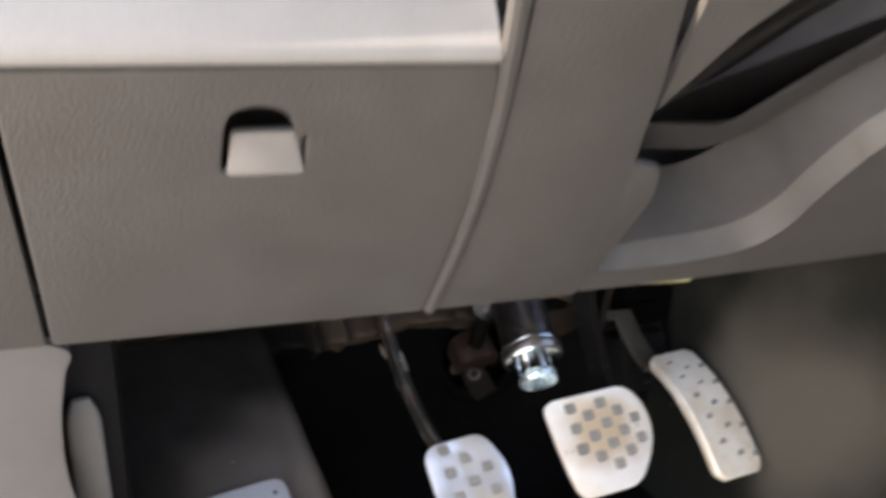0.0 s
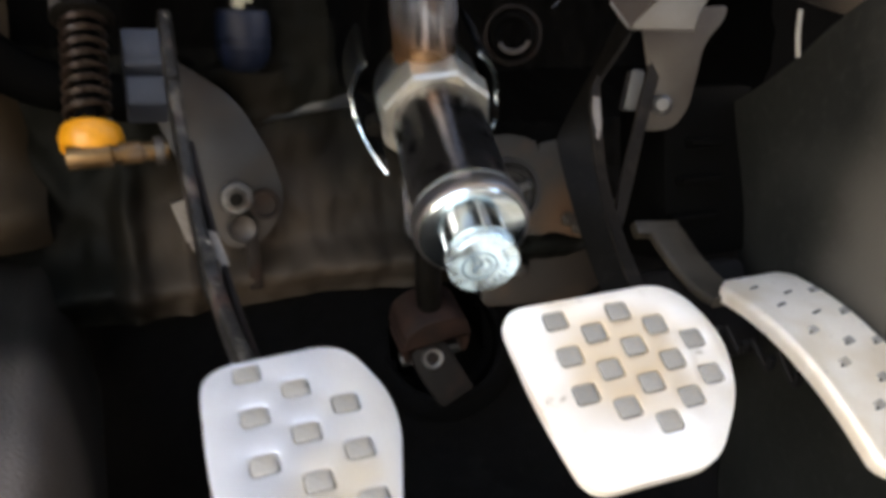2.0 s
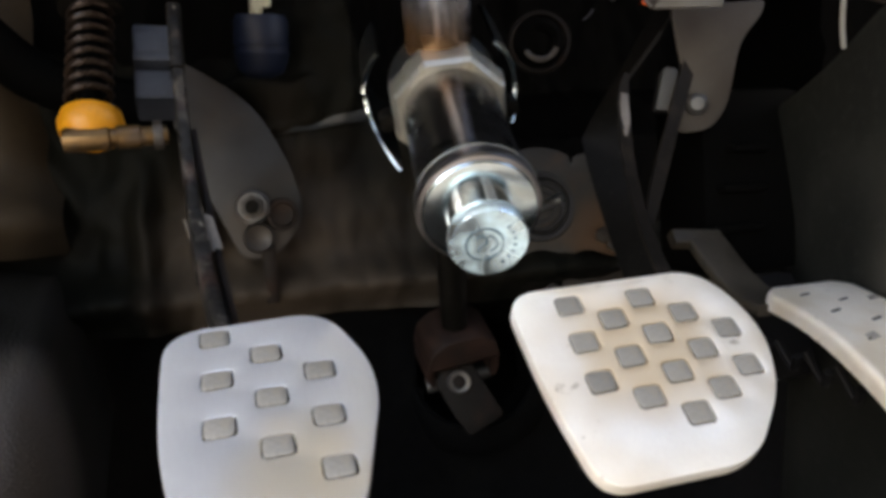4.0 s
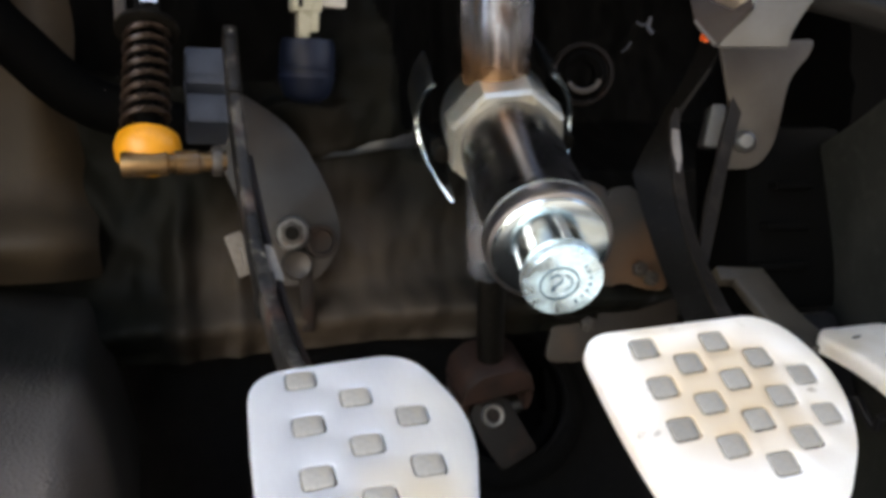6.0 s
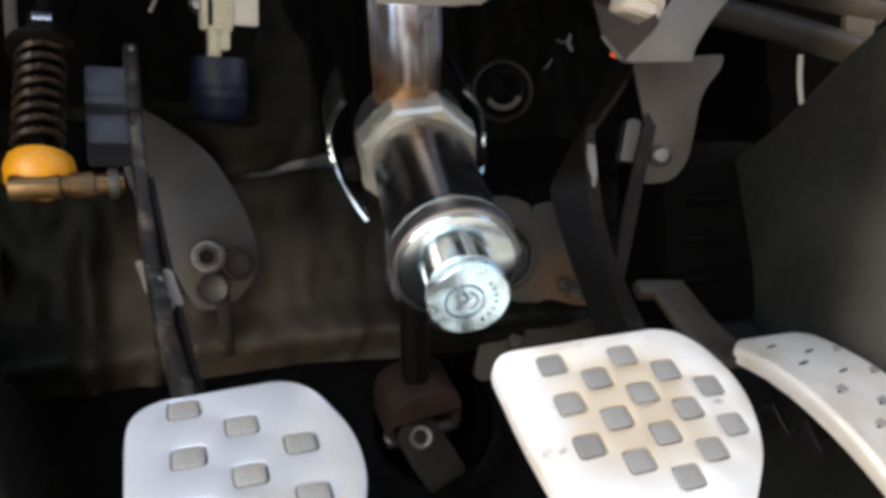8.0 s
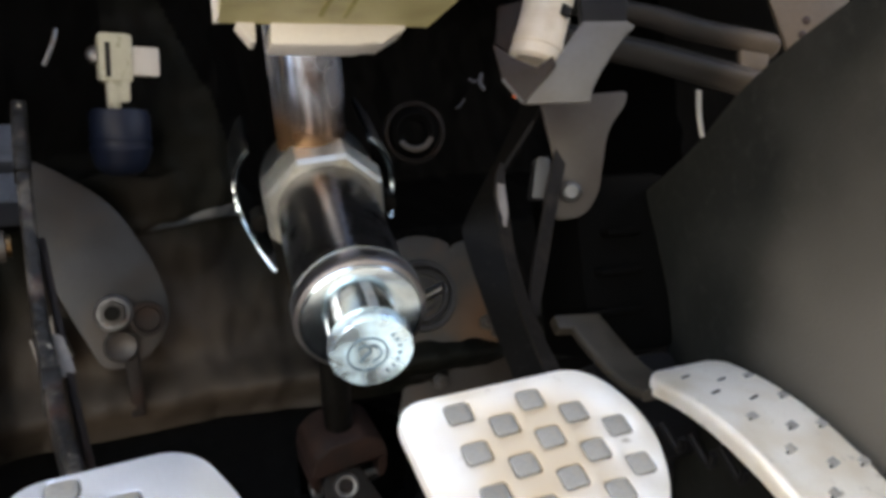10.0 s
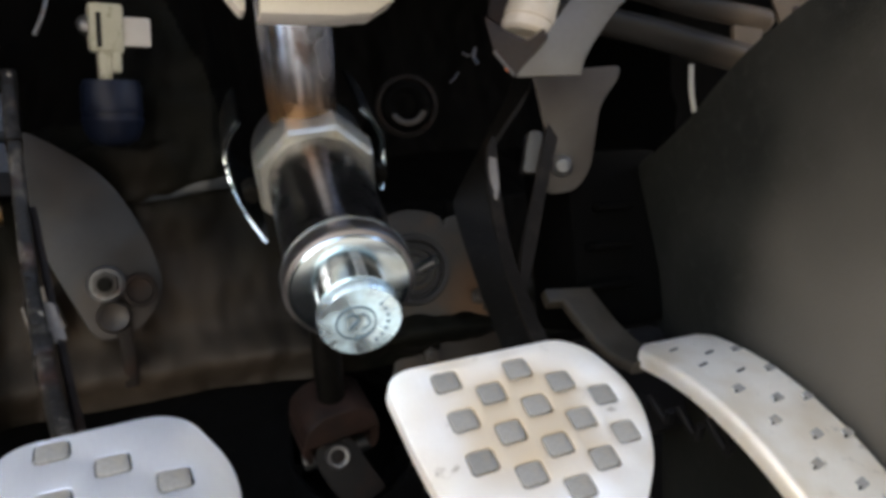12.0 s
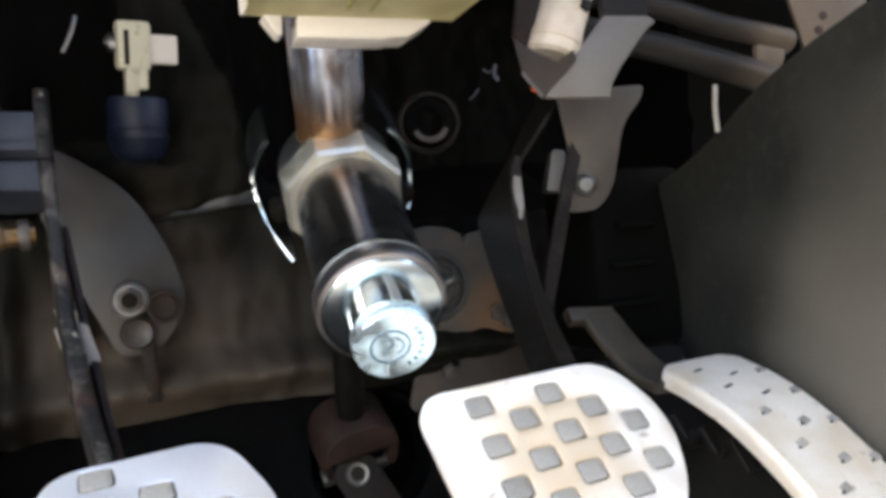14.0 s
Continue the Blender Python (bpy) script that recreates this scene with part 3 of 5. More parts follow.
right_panel = part("column_panel", slab(DASH, rounded([(0.1498, -0.003), (0.2155, -0.0015, 0.002), (0.2172, 0.0215, 0.002), (0.2181, 0.05, 0.02), (0.2184, 0.075, 0.006), (0.2125, 0.0922, 0.003), (0.2, 0.0962, 0.003), (0.1958, 0.112, 0.01), (0.1905, 0.138, 0.01), (0.1835, 0.16, 0.02), (0.172, 0.2), (0.16, 0.26), (0.13, 0.26), (0.1345, 0.19, 0.03), (0.1408, 0.15, 0.03), (0.1437, 0.13, 0.04), (0.1474, 0.1, 0.04), (0.1496, 0.07, 0.04), (0.1505, 0.035, 0.04)], 0.003), 0.004, 0.0012), M_DASH, dash)
part("bead", sweep([on_dash(0.1265, 0.26, -0.001), on_dash(0.1312, 0.19, -0.001), on_dash(0.1375, 0.15, -0.001), on_dash(0.1412, 0.128, -0.001), on_dash(0.1448, 0.098, -0.001), on_dash(0.1471, 0.07, -0.001), on_dash(0.1479, 0.035, -0.001), on_dash(0.1472, -0.002, -0.001)], circle(0.003, 10), steps=4), M_DASH, dash, "raised bead along the panel seam")
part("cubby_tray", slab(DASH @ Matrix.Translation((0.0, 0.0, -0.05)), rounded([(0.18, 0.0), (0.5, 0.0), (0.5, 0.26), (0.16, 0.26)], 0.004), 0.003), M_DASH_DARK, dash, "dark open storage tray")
LIP_LOW = smooth_path([(0.2172, 0.0225, 0), (0.243, 0.0225, 0), (0.27, 0.0268, 0), (0.2885, 0.034, 0), (0.2966, 0.049, 0), (0.297, 0.07, 0), (0.2988, 0.09, 0), (0.305, 0.11, 0), (0.34, 0.15, 0)], 6)
LIP_TOP = smooth_path([(0.2182, 0.03, 0), (0.2245, 0.048, 0), (0.251, 0.0515, 0), (0.265, 0.062, 0), (0.2725, 0.078, 0), (0.276, 0.096, 0), (0.281, 0.113, 0), (0.293, 0.13, 0), (0.325, 0.17, 0)], 6)


def lip_point(u, v):
    k = u * (len(LIP_LOW) - 1)
    i = min(int(k), len(LIP_LOW) - 2)
    low = LIP_LOW[i].lerp(LIP_LOW[i + 1], k - i)
    top = LIP_TOP[i].lerp(LIP_TOP[i + 1], k - i)
    w = 1.25 * v - 0.25 if v > 0.2 else 0.0
    p = low.lerp(top, w)
    z = -0.012 + 0.0145 * min(1.0, v / 0.2) ** 0.5 if v <= 0.2 else 0.0025 - 0.034 * w**0.9
    return on_dash(p.x, p.y, z)


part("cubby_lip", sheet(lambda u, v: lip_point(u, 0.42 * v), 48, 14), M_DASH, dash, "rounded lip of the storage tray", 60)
# same plastic as the lip; its shade is put into the darker colour
part("tray_slope", sheet(lambda u, v: lip_point(u, 0.42 + 0.58 * v), 48, 10), M_DASH_DARK, dash, "inner slope of the storage tray, its shade painted darker", 60)
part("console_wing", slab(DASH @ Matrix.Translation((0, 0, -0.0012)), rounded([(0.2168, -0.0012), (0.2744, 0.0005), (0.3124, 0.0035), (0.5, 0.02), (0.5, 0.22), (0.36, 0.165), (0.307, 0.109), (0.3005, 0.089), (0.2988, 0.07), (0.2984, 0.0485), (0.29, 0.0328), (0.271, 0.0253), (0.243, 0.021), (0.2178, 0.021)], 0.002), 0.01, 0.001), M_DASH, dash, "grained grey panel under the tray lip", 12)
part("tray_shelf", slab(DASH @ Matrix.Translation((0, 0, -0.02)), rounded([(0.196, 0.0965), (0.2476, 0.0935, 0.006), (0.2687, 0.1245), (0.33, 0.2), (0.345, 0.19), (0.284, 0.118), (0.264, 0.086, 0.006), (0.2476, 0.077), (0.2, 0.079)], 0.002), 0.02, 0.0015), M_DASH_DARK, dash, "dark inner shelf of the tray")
part("cubby_divider", slab(DASH @ Matrix.Translation((0, 0, -0.006)), rounded([(0.2005, 0.116, 0.002), (0.2135, 0.152), (0.245, 0.2), (0.29, 0.26), (0.178, 0.26), (0.186, 0.2), (0.1948, 0.152)], 0.003), 0.004, 0.001), M_DASH, dash, "grey wedge beside the tray")
STRIP = frame_at((0.0, 0.3248, 0.0), (-0.13, -0.99, 0), (0.99, -0.13, 0))
part("under_tray", slab(STRIP, rounded([(-0.0915, 0.359), (-0.0913, 0.3545), (-0.085, 0.3418, 0.002), (-0.053, 0.3413, 0.01), (-0.02, 0.3447, 0.01), (0.013, 0.3485, 0.01), (0.045, 0.3503), (0.085, 0.353), (0.085, 0.359)], 0.001), 0.0025, 0.0006, [[(x * 0.9 - 0.0525, y * 0.75 + 0.348) for x, y in circle(0.0044, 14)]]), M_DASH, dash, "lower panel edge with a screw hole", 12)
part("under_edge", slab(STRIP, rounded([(-0.22, 0.357), (-0.1015, 0.3575), (-0.101, 0.3488, 0.001), (-0.22, 0.3496)], 0.001), 0.0025, 0.0006, [circle_at(-0.1165, 0.3532, 0.0016)]), M_DASH, dash, "lower edge of the end panel", 12)
part("under_rail", sweep([(-0.2, 0.44, 0.352), (-0.12, 0.43, 0.35), (-0.1, 0.428, 0.35)], bar(0.014, 0.012, 0.002), (0, 1, 0)), M_PINKISH, dash, "pinkish grey rail under the dash")
part("back_panel", box_between((-0.36, 0.44, 0.45), (0.6, 0.5, 0.75), 0.01), M_BLACK, dash, "black inner side of the dashboard")
part("dash_top", box_between((-0.36, 0.31, 0.62), (0.94, 0.66, 0.66), 0.01), M_DASH_DARK, dash, "dark dashboard top")

# ---- kick panel with the bonnet release ----
kick = thing("kick_panel", (-0.24, 0.42, 0.2), "pale grey plastic kick panel beside the footrest", "trim panel")
KICK = frame_at((0.0, 0.386, 0.0), (0.12, -1, 0.05))
part("panel", slab(KICK, rounded([(-0.36, 0.336), (-0.226, 0.334, 0.01), (-0.213, 0.326, 0.006), (-0.2175, 0.317, 0.002), (-0.2215, 0.297, 0.02), (-0.2225, 0.269, 0.03), (-0.216, 0.234, 0.03), (-0.208, 0.2, 0.02), (-0.205, 0.03), (-0.36, 0.03)], 0.004, 8), 0.012, 0.002), M_KICK, kick)
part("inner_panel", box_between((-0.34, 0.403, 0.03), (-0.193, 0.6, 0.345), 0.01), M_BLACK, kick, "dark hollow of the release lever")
lever = thing("bonnet_release", (-0.209, 0.416, 0.25), "pale grey bonnet release lever in a black recess", "lever")
part("lever", sweep([(-0.2095, 0.396, 0.2), (-0.2105, 0.396, 0.235), (-0.2112, 0.397, 0.268), (-0.2115, 0.399, 0.292)], [tuple(p) for p in rounded([(-0.009, -0.004), (0.0082, -0.004), (0.0075, 0.004), (-0.008, 0.004)], 0.004)], (1, 0, 0), 8, lambda t: 1 - 0.5 * max(0.0, (t - 0.8) / 0.2) ** 2), M_KICK, lever)

# ---- footrest ----
foot = thing("footrest", (-0.13, 0.43, 0.17), "pale aluminium footrest plate on worn carpet", "footrest")
FOOT = frame_at((-0.131, 0.415, 0.185), (0.05, -0.42, 0.9))
part("plate", slab(FOOT, rounded([(-0.026, -0.06), (0.026, -0.06), (0.026, 0.024), (-0.026, 0.02)], 0.01), 0.004, 0.001), M_ALU, foot)
for sx, sy in ((-0.018, 0.012), (0.018, 0.014)):
    part("rivet", lathe(FOOT @ Matrix.Translation((sx, sy, 0)), [(0.0, 0.0006), (0.0008, 0.0005), (0.0014, 0.0)], 8), M_BRACKET, foot)


# ---- pedals ----
def pedal_pad(name, parent, m, outline, spots, material=M_ALU, size=1.0):
    square = rounded([(-0.004 * size, -0.0033 * size), (0.0038 * size, -0.0033 * size), (0.004 * size, 0.0031 * size), (-0.0036 * size, 0.0033 * size)], 0.0014, 3)
    holes = [[(x + 0.0001 + p[0] * 1.09, y - 0.0001 + p[1] * 1.09) for p in square] for x, y in spots]
    pad = part(name, slab(m, outline, 0.005, 0.0007, holes, lambda p: (p[0], p[1], p[2] - 1.6 * p[0] ** 2)), material, parent, "worn brushed aluminium pad")
    part("pad_back", slab(m @ Matrix.Translation((0, 0, -0.0051)), [p * 0.96 for p in outline], 0.002, 0.0004, (), lambda p: (p[0], p[1], p[2] - 1.6 * p[0] ** 2)), M_BLACK, parent, "black pad carrier")
    first = None
    for x, y in spots:
        local = Matrix.Translation((x, y, 0.0001 - 1.6 * x * x))
        if first is None:
            bm = slab(Matrix.Identity(4), square, 0.0035, 0.0006)
            ob = part("grip_insert", bm, M_GRIP, None, "grey rubber grip insert")
            first = ob.data
        else:
            ob = new("grip_insert", first)
            tagged(ob, "grey rubber grip insert")
        ob.parent = pad
        w = Matrix.Translation(-base_of(pad)) @ m @ local
        ob.matrix_local = w
    return pad


PAD_B = frame_at((0.0995, 0.3876, 0.2032), (-0.068, -0.686, 0.724))
brake = thing("brake_pedal", (0.15, 0.47, 0.25), "brake pedal with a worn aluminium pad on a black steel arm", "pedal", "pedals")
spots = [(-0.017 + 0.0113 * i - 0.0007 * j, 0.0196 - 0.0076 * i - 0.0138 * j) for j, ii in ((-1, (2, 3, 4)), (0, (0, 1, 2, 3, 4)), (1, (0, 1, 2, 3)), (2, (0, 1, 2))) for i in ii]
pedal_pad("pad", brake, PAD_B, rounded([(-0.0345, 0.0275, 0.009), (0.033, 0.0262, 0.013), (0.0425, 0.003, 0.016), (0.0345, -0.019, 0.014), (0.013, -0.0402, 0.01), (-0.0305, -0.039, 0.009), (-0.0345, -0.008, 0.02)], 0.01, 8), spots, M_ALU_WORN)
part("arm", ribbon([(0.207, 0.522, 0.36), (0.1895, 0.5115, 0.331), (0.1607, 0.5, 0.298), (0.1416, 0.492, 0.2765), (0.1365, 0.486, 0.2667), (0.134, 0.468, 0.2366), (0.1272, 0.444, 0.2168), (0.118, 0.42, 0.203)], [(0.212, 0.512, 0.36), (0.191, 0.5005, 0.3265), (0.1565, 0.4885, 0.2924), (0.151, 0.4805, 0.2762), (0.149, 0.4745, 0.2574), (0.1425, 0.4565, 0.2375), (0.135, 0.4325, 0.2174), (0.127, 0.408, 0.205)], (0.003, 0.001, 0.0)), M_DARK_STEEL, brake)
part("front_flange", ribbon([(0.1605, 0.4902, 0.3), (0.1558, 0.488, 0.2924), (0.15, 0.48, 0.2762), (0.1482, 0.474, 0.2574), (0.1415, 0.456, 0.2375), (0.1338, 0.432, 0.2174), (0.1258, 0.4075, 0.205)], [(0.162, 0.4902, 0.2995), (0.1609, 0.488, 0.2912), (0.156, 0.48, 0.2737), (0.1541, 0.474, 0.2548), (0.1479, 0.456, 0.235), (0.1405, 0.432, 0.2167), (0.1325, 0.4075, 0.2045)], (0.0005, 0.003, 0.001)), M_ARM, brake, "worn brown front flange of the arm")
# added pale strip: the sheen on the arm's edge, put into colour and shape
part("arm_glint", ribbon([(0.1563, 0.4872, 0.2908), (0.1538, 0.484, 0.2855), (0.1525, 0.4815, 0.279), (0.1518, 0.4788, 0.272)], [(0.1598, 0.4872, 0.29), (0.1578, 0.484, 0.2845), (0.1562, 0.4812, 0.2778), (0.153, 0.4786, 0.2715)], (0.0, 0.0015, 0.0), 0.0003), M_TAB, brake, "pale strip added as the highlight on the arm's edge")
part("rear_arm", ribbon([(0.2048, 0.5, 0.32), (0.1954, 0.495, 0.3089), (0.1778, 0.485, 0.2793), (0.1594, 0.472, 0.2523), (0.1477, 0.46, 0.2349)], [(0.211, 0.5, 0.3163), (0.2019, 0.495, 0.3061), (0.1836, 0.485, 0.2761), (0.1664, 0.472, 0.2519), (0.1517, 0.46, 0.2346)], (0.001, 0.003, 0.0)), M_ARM, brake, "brown black rear arm of the pedal")
part("rear_web", ribbon([(0.2105, 0.501, 0.3165), (0.2015, 0.496, 0.3063), (0.1832, 0.486, 0.2763), (0.166, 0.473, 0.252)], [(0.2165, 0.512, 0.316), (0.2085, 0.508, 0.3055), (0.19, 0.498, 0.2755), (0.171, 0.482, 0.2515)], (0.001, 0.002, 0.0)), M_DARK_STEEL, brake)

PAD_C = frame_at((-0.0105, 0.3811, 0.2151), (-0.05, -0.52, 0.853))
clutch = thing("clutch_pedal", (-0.02, 0.5, 0.27), "clutch pedal with a worn aluminium pad on a scuffed black arm", "pedal", "pedals")
spots = [(0.0009 + 0.0113 * i - 0.0006 * j, 0.0007 - 0.0082 * i - 0.0147 * j) for j in range(3) for i in (-1, 0, 1)]
pedal_pad("pad", clutch, PAD_C, rounded([(-0.0222, 0.0132, 0.01), (0.0178, 0.0135, 0.009), (0.0248, -0.006, 0.012), (0.0245, -0.018, 0.012), (0.013, -0.052, 0.01), (-0.0205, -0.052, 0.01), (-0.0245, -0.025, 0.012), (-0.0238, -0.006, 0.012)], 0.01, 8), spots, M_ALU, 0.86)
part("arm", sweep([(-0.0145, 0.397, 0.205), (-0.018, 0.425, 0.217), (-0.0208, 0.455, 0.238), (-0.0222, 0.478, 0.265), (-0.0228, 0.498, 0.3), (-0.0225, 0.5115, 0.327)], bar(0.0046, 0.0115, 0.0014), (1, 0, 0)), M_CHIPPED, clutch)
part("paint_edge", plate([(-0.0252, 0.47, 0.248), (-0.0246, 0.47, 0.2482), (-0.0232, 0.47, 0.2415), (-0.0238, 0.47, 0.2414)], (0.0004, 0.01, 0.0), 0.0002), M_TAB, clutch, "lifted pale paint edge")
part("upper_flange", sweep([(-0.0229, 0.496, 0.3015), (-0.0228, 0.5, 0.309), (-0.0226, 0.5075, 0.3235), (-0.0225, 0.511, 0.3285)], bar(0.0052, 0.009, 0.0016), (1, 0, 0), 6, lambda t: 1 - 0.5 * max(0.0, (t - 0.85) / 0.15) ** 2), M_CHIPPED, clutch, "mottled grey upper end of the arm")
part("rear_strip", sweep([(-0.013, 0.405, 0.207), (-0.0143, 0.44, 0.222), (-0.0165, 0.47, 0.247), (-0.0192, 0.492, 0.278)], bar(0.0022, 0.008, 0.0006), (1, 0, 0)), M_BROWN_IRON, clutch, "brown rear flange of the arm")
part("paint_flap", slab(frame_at((-0.0172, 0.4585, 0.2435), (-0.15, -0.85, 0.5)), rounded([(-0.0015, -0.008), (0.0035, -0.0065), (0.001, 0.006), (-0.0028, 0.008)], 0.0008), 0.0012, 0.0003), M_TAB, clutch, "loose tan paint flap on the arm")
part("arm_joint", block(frame_at((-0.0204, 0.451, 0.234), (0, 0.7, 0.7)), (0.0056, 0.0135, 0.009), 0.0015), M_CHIPPED, clutch, "scuffed joint on the arm")

gas = thing("accelerator_pedal", (0.21, 0.43, 0.18), "accelerator pedal with a long curved aluminium plate", "pedal", "pedals")
GAS_PATH = [(0.221, 0.457, 0.2038), (0.2213, 0.432, 0.196), (0.2215, 0.411, 0.185), (0.2215, 0.389, 0.1685), (0.221, 0.366, 0.146)]
gas_pad = part("pad", sweep(GAS_PATH, [tuple(p) for p in rounded([(-0.0228, -0.006), (-0.0228, 0.0015, 0.003), (0.0228, 0.0015, 0.003), (0.0228, -0.006), (0.0208, -0.006), (0.0208, -0.0015), (-0.0208, -0.0015), (-0.0208, -0.006)], 0.0008, 3)], (1, 0, 0), 12, lambda t: 1 - 0.3 * max(0.0, (t - 0.93) / 0.07) ** 2 - 0.25 * max(0.0, (0.06 - t) / 0.06) ** 2), M_ALU_CREAM, gas, "scratched aluminium plate with rows of small slots")
gas_line = smooth_path(GAS_PATH, 20)


def on_pad(across, y):
    """A pose on the plate, where its curve passes that y."""
    i = min(range(len(gas_line) - 1), key=lambda k: abs(gas_line[k].y - y))
    return frame_at(gas_line[i] + Vector((across - 0.2213, 0, 0)), gas_line[i + 1] - gas_line[i], (1, 0, 0)) @ Matrix.Translation((0, 0.0015, 0))


for across, first, worn in ((0.2125, 0.4472, 2), (0.2245, 0.4398, 2), (0.2385, 0.4374, 0)):
    for row in range(5):
        cell = on_pad(across + 0.0006 * row, first - 0.0155 * row)
        if row < worn:
            part("slot", block(cell @ pose(0, -0.0001, 0, 0, 12), (0.0056, 0.0007, 0.0013), 0.0003), M_DARK_STEEL, gas_pad)
        else:
            part("slot", block(cell @ pose(-0.0022, 0.0001, 0.0012, 0, 20), (0.0022, 0.0007, 0.0011), 0.0002), M_DARK_STEEL, gas_pad)
            part("grip_insert", block(cell @ pose(0.0003, 0.0, 0, 0, 12), (0.0052, 0.0009, 0.0036), 0.0004), M_GRIP, gas_pad, "grey rubber grip insert")
part("arm", sweep([(0.2035, 0.452, 0.1965), (0.2035, 0.466, 0.2005), (0.203, 0.481, 0.21), (0.2025, 0.496, 0.2235)], bar(0.02, 0.005, 0.002), (1, 0, 0)), M_LEVER, gas, "grey brown lever arm")
part("arm_tab", block(frame_at((0.199, 0.498, 0.2245), (0.1, 0.6, 0.8)), (0.026, 0.006, 0.008), 0.0015), M_LEVER, gas)
for k in range(4):
    part("web", sweep([(0.205 + 0.004 * k, 0.472 - 0.012 * k, 0.186 - 0.004 * k), (0.208 + 0.004 * k, 0.466 - 0.012 * k, 0.176 - 0.005 * k), (0.205 + 0.004 * k, 0.46 - 0.012 * k, 0.182 - 0.005 * k)], bar(0.003, 0.003, 0.0008)), M_BLACK, gas)
part("module", block(frame_at((0.222, 0.5, 0.178), (0, 0.3, 1)), (0.05, 0.04, 0.05), 0.006), M_BLACK, gas, "black plastic pedal housing")

# ---- clutch bracket and helper spring ----
bracket = thing("clutch_bracket", (0.005, 0.57, 0.26), "grey painted steel clutch bracket plate on the firewall", "bracket")
BR = Matrix(((1, 0, 0, -0.0017), (0, 0, -1, 0.569), (0, 1, 0, 0), (0, 0, 0, 1)))
part("plate", slab(BR, rounded([(-0.026, 0.322), (-0.012, 0.316), (0.012, 0.3, 0.02), (0.028, 0.27, 0.02), (0.033, 0.246, 0.012), (0.02, 0.229, 0.012), (0.003, 0.226, 0.008), (-0.012, 0.26), (-0.024, 0.29)], 0.006, 6), 0.004, 0.001), M_BRACKET, bracket)
nut_pose = frame_at((0.0062, 0.565, 0.2517), (-0.15, -1, 0.0))
nut = part("nut", hexagon(nut_pose, 0.0098, 0.007), M_BRACKET, bracket, "dark hexagon nut")
part("flange", lathe(nut_pose, [(0.0, 0.0015), (0.0066, 0.002), (0.0079, 0.001), (0.0081, -0.001)], 24), M_NUT, nut, "worn bright flange")
part("stud", lathe(nut_pose, [(0.0, 0.0085), (0.0028, 0.0085), (0.0033, 0.008), (0.0033, 0.006)], 14), M_DARK_STEEL, nut)
part("tab", plate([(-0.0236, 0.565, 0.2512), (-0.0162, 0.565, 0.2538), (-0.0105, 0.565, 0.2352), (-0.0178, 0.565, 0.2322)], (0.001, 0.012, 0.0), 0.001), M_TAB, bracket, "bent tan steel tab")
part("boss", lathe(frame_at((0.0082, 0.566, 0.2372), (0, -1, 0)), [(0.0, 0.001), (0.004, 0.0015), (0.006, 0.003), (0.0072, 0.001), (0.0072, -0.002)], 20), M_BRACKET, bracket)
part("eye", lathe(frame_at((0.0198, 0.566, 0.2475), (0, -1, 0)), [(0.0, -0.0005), (0.0052, 0.0), (0.0058, 0.0022), (0.0074, 0.002), (0.0078, -0.001)], 24), M_BROWN_IRON, bracket, "dark rusty eye in the plate")
part("side_fold", sweep([(0.012, 0.567, 0.238), (0.013, 0.57, 0.218), (0.0135, 0.574, 0.206)], bar(0.006, 0.004, 0.001)), M_BROWN_IRON, bracket)

spring = thing("helper_spring", (-0.05, 0.5, 0.3), "dark coil spring with an orange yellow plastic cup", "spring")
S0, S1 = Vector((-0.053, 0.4895, 0.2892)), Vector((-0.0512, 0.5068, 0.3252))
ax = (S1 - S0).normalized()
sm = frame_at(S0, ax)
turns = 8
coil = [sm @ Vector((0.0071 * math.cos(a), 0.0071 * math.sin(a), (S1 - S0).length * a / (2 * math.pi * turns))) for a in (2 * math.pi * turns * k / (turns * 24) for k in range(turns * 24 + 1))]
part("coil", sweep(coil, circle(0.0012, 8), steps=1), M_COIL, spring)
part("core", lathe(sm, [(0.0, -0.002), (0.0042, 0.0), (0.0042, 0.04), (0.0, 0.041)], 16), M_RUBBER, spring)
cup_axis = frame_at((-0.0525, 0.486, 0.2817), ax)
part("cup", lathe(cup_axis, [(0.0, -0.006), (0.008, -0.0056), (0.0102, -0.003), (0.0109, 0.001), (0.01, 0.0044), (0.007, 0.006), (0.0, 0.0062)], 32), M_YELLOW, spring, "orange yellow plastic spring cup")
rod = part("rod", lathe(frame_at((-0.061, 0.4795, 0.2767), (1, 0.02, 0.03)), [(0.0, 0.0), (0.0038, 0.0), (0.0042, 0.001), (0.0042, 0.014), (0.0032, 0.015), (0.0032, 0.0165), (0.004, 0.017), (0.004, 0.024), (0.0034, 0.0245), (0.0034, 0.033), (0.0, 0.033)], 18), M_BRASS, spring, "brown brass coloured pivot rod")
part("collar", lathe(frame_at((-0.061, 0.4795, 0.2767), (1, 0.02, 0.03)), [(0.0034, 0.0282), (0.0048, 0.0284), (0.005, 0.0288), (0.005, 0.0314), (0.0034, 0.0316)], 18), M_PINKISH, rod, "pale worn collar")
top = frame_at(S1, ax)
part("top_plate", lathe(top, [(0.0, 0.003), (0.0095, 0.003), (0.0112, 0.0022), (0.0112, 0.0008), (0.0095, 0.0), (0.0, 0.0)], 24), M_DARK_STEEL, spring)
part("top_fitting", join(block(top @ Matrix.Translation((0, -0.001, 0.009)), (0.0085, 0.008, 0.011), 0.001), lathe(top, [(0.0, 0.03), (0.0028, 0.03), (0.003, 0.014), (0.0, 0.014)], 16)), M_DARK_STEEL, spring, "dark steel end fitting")
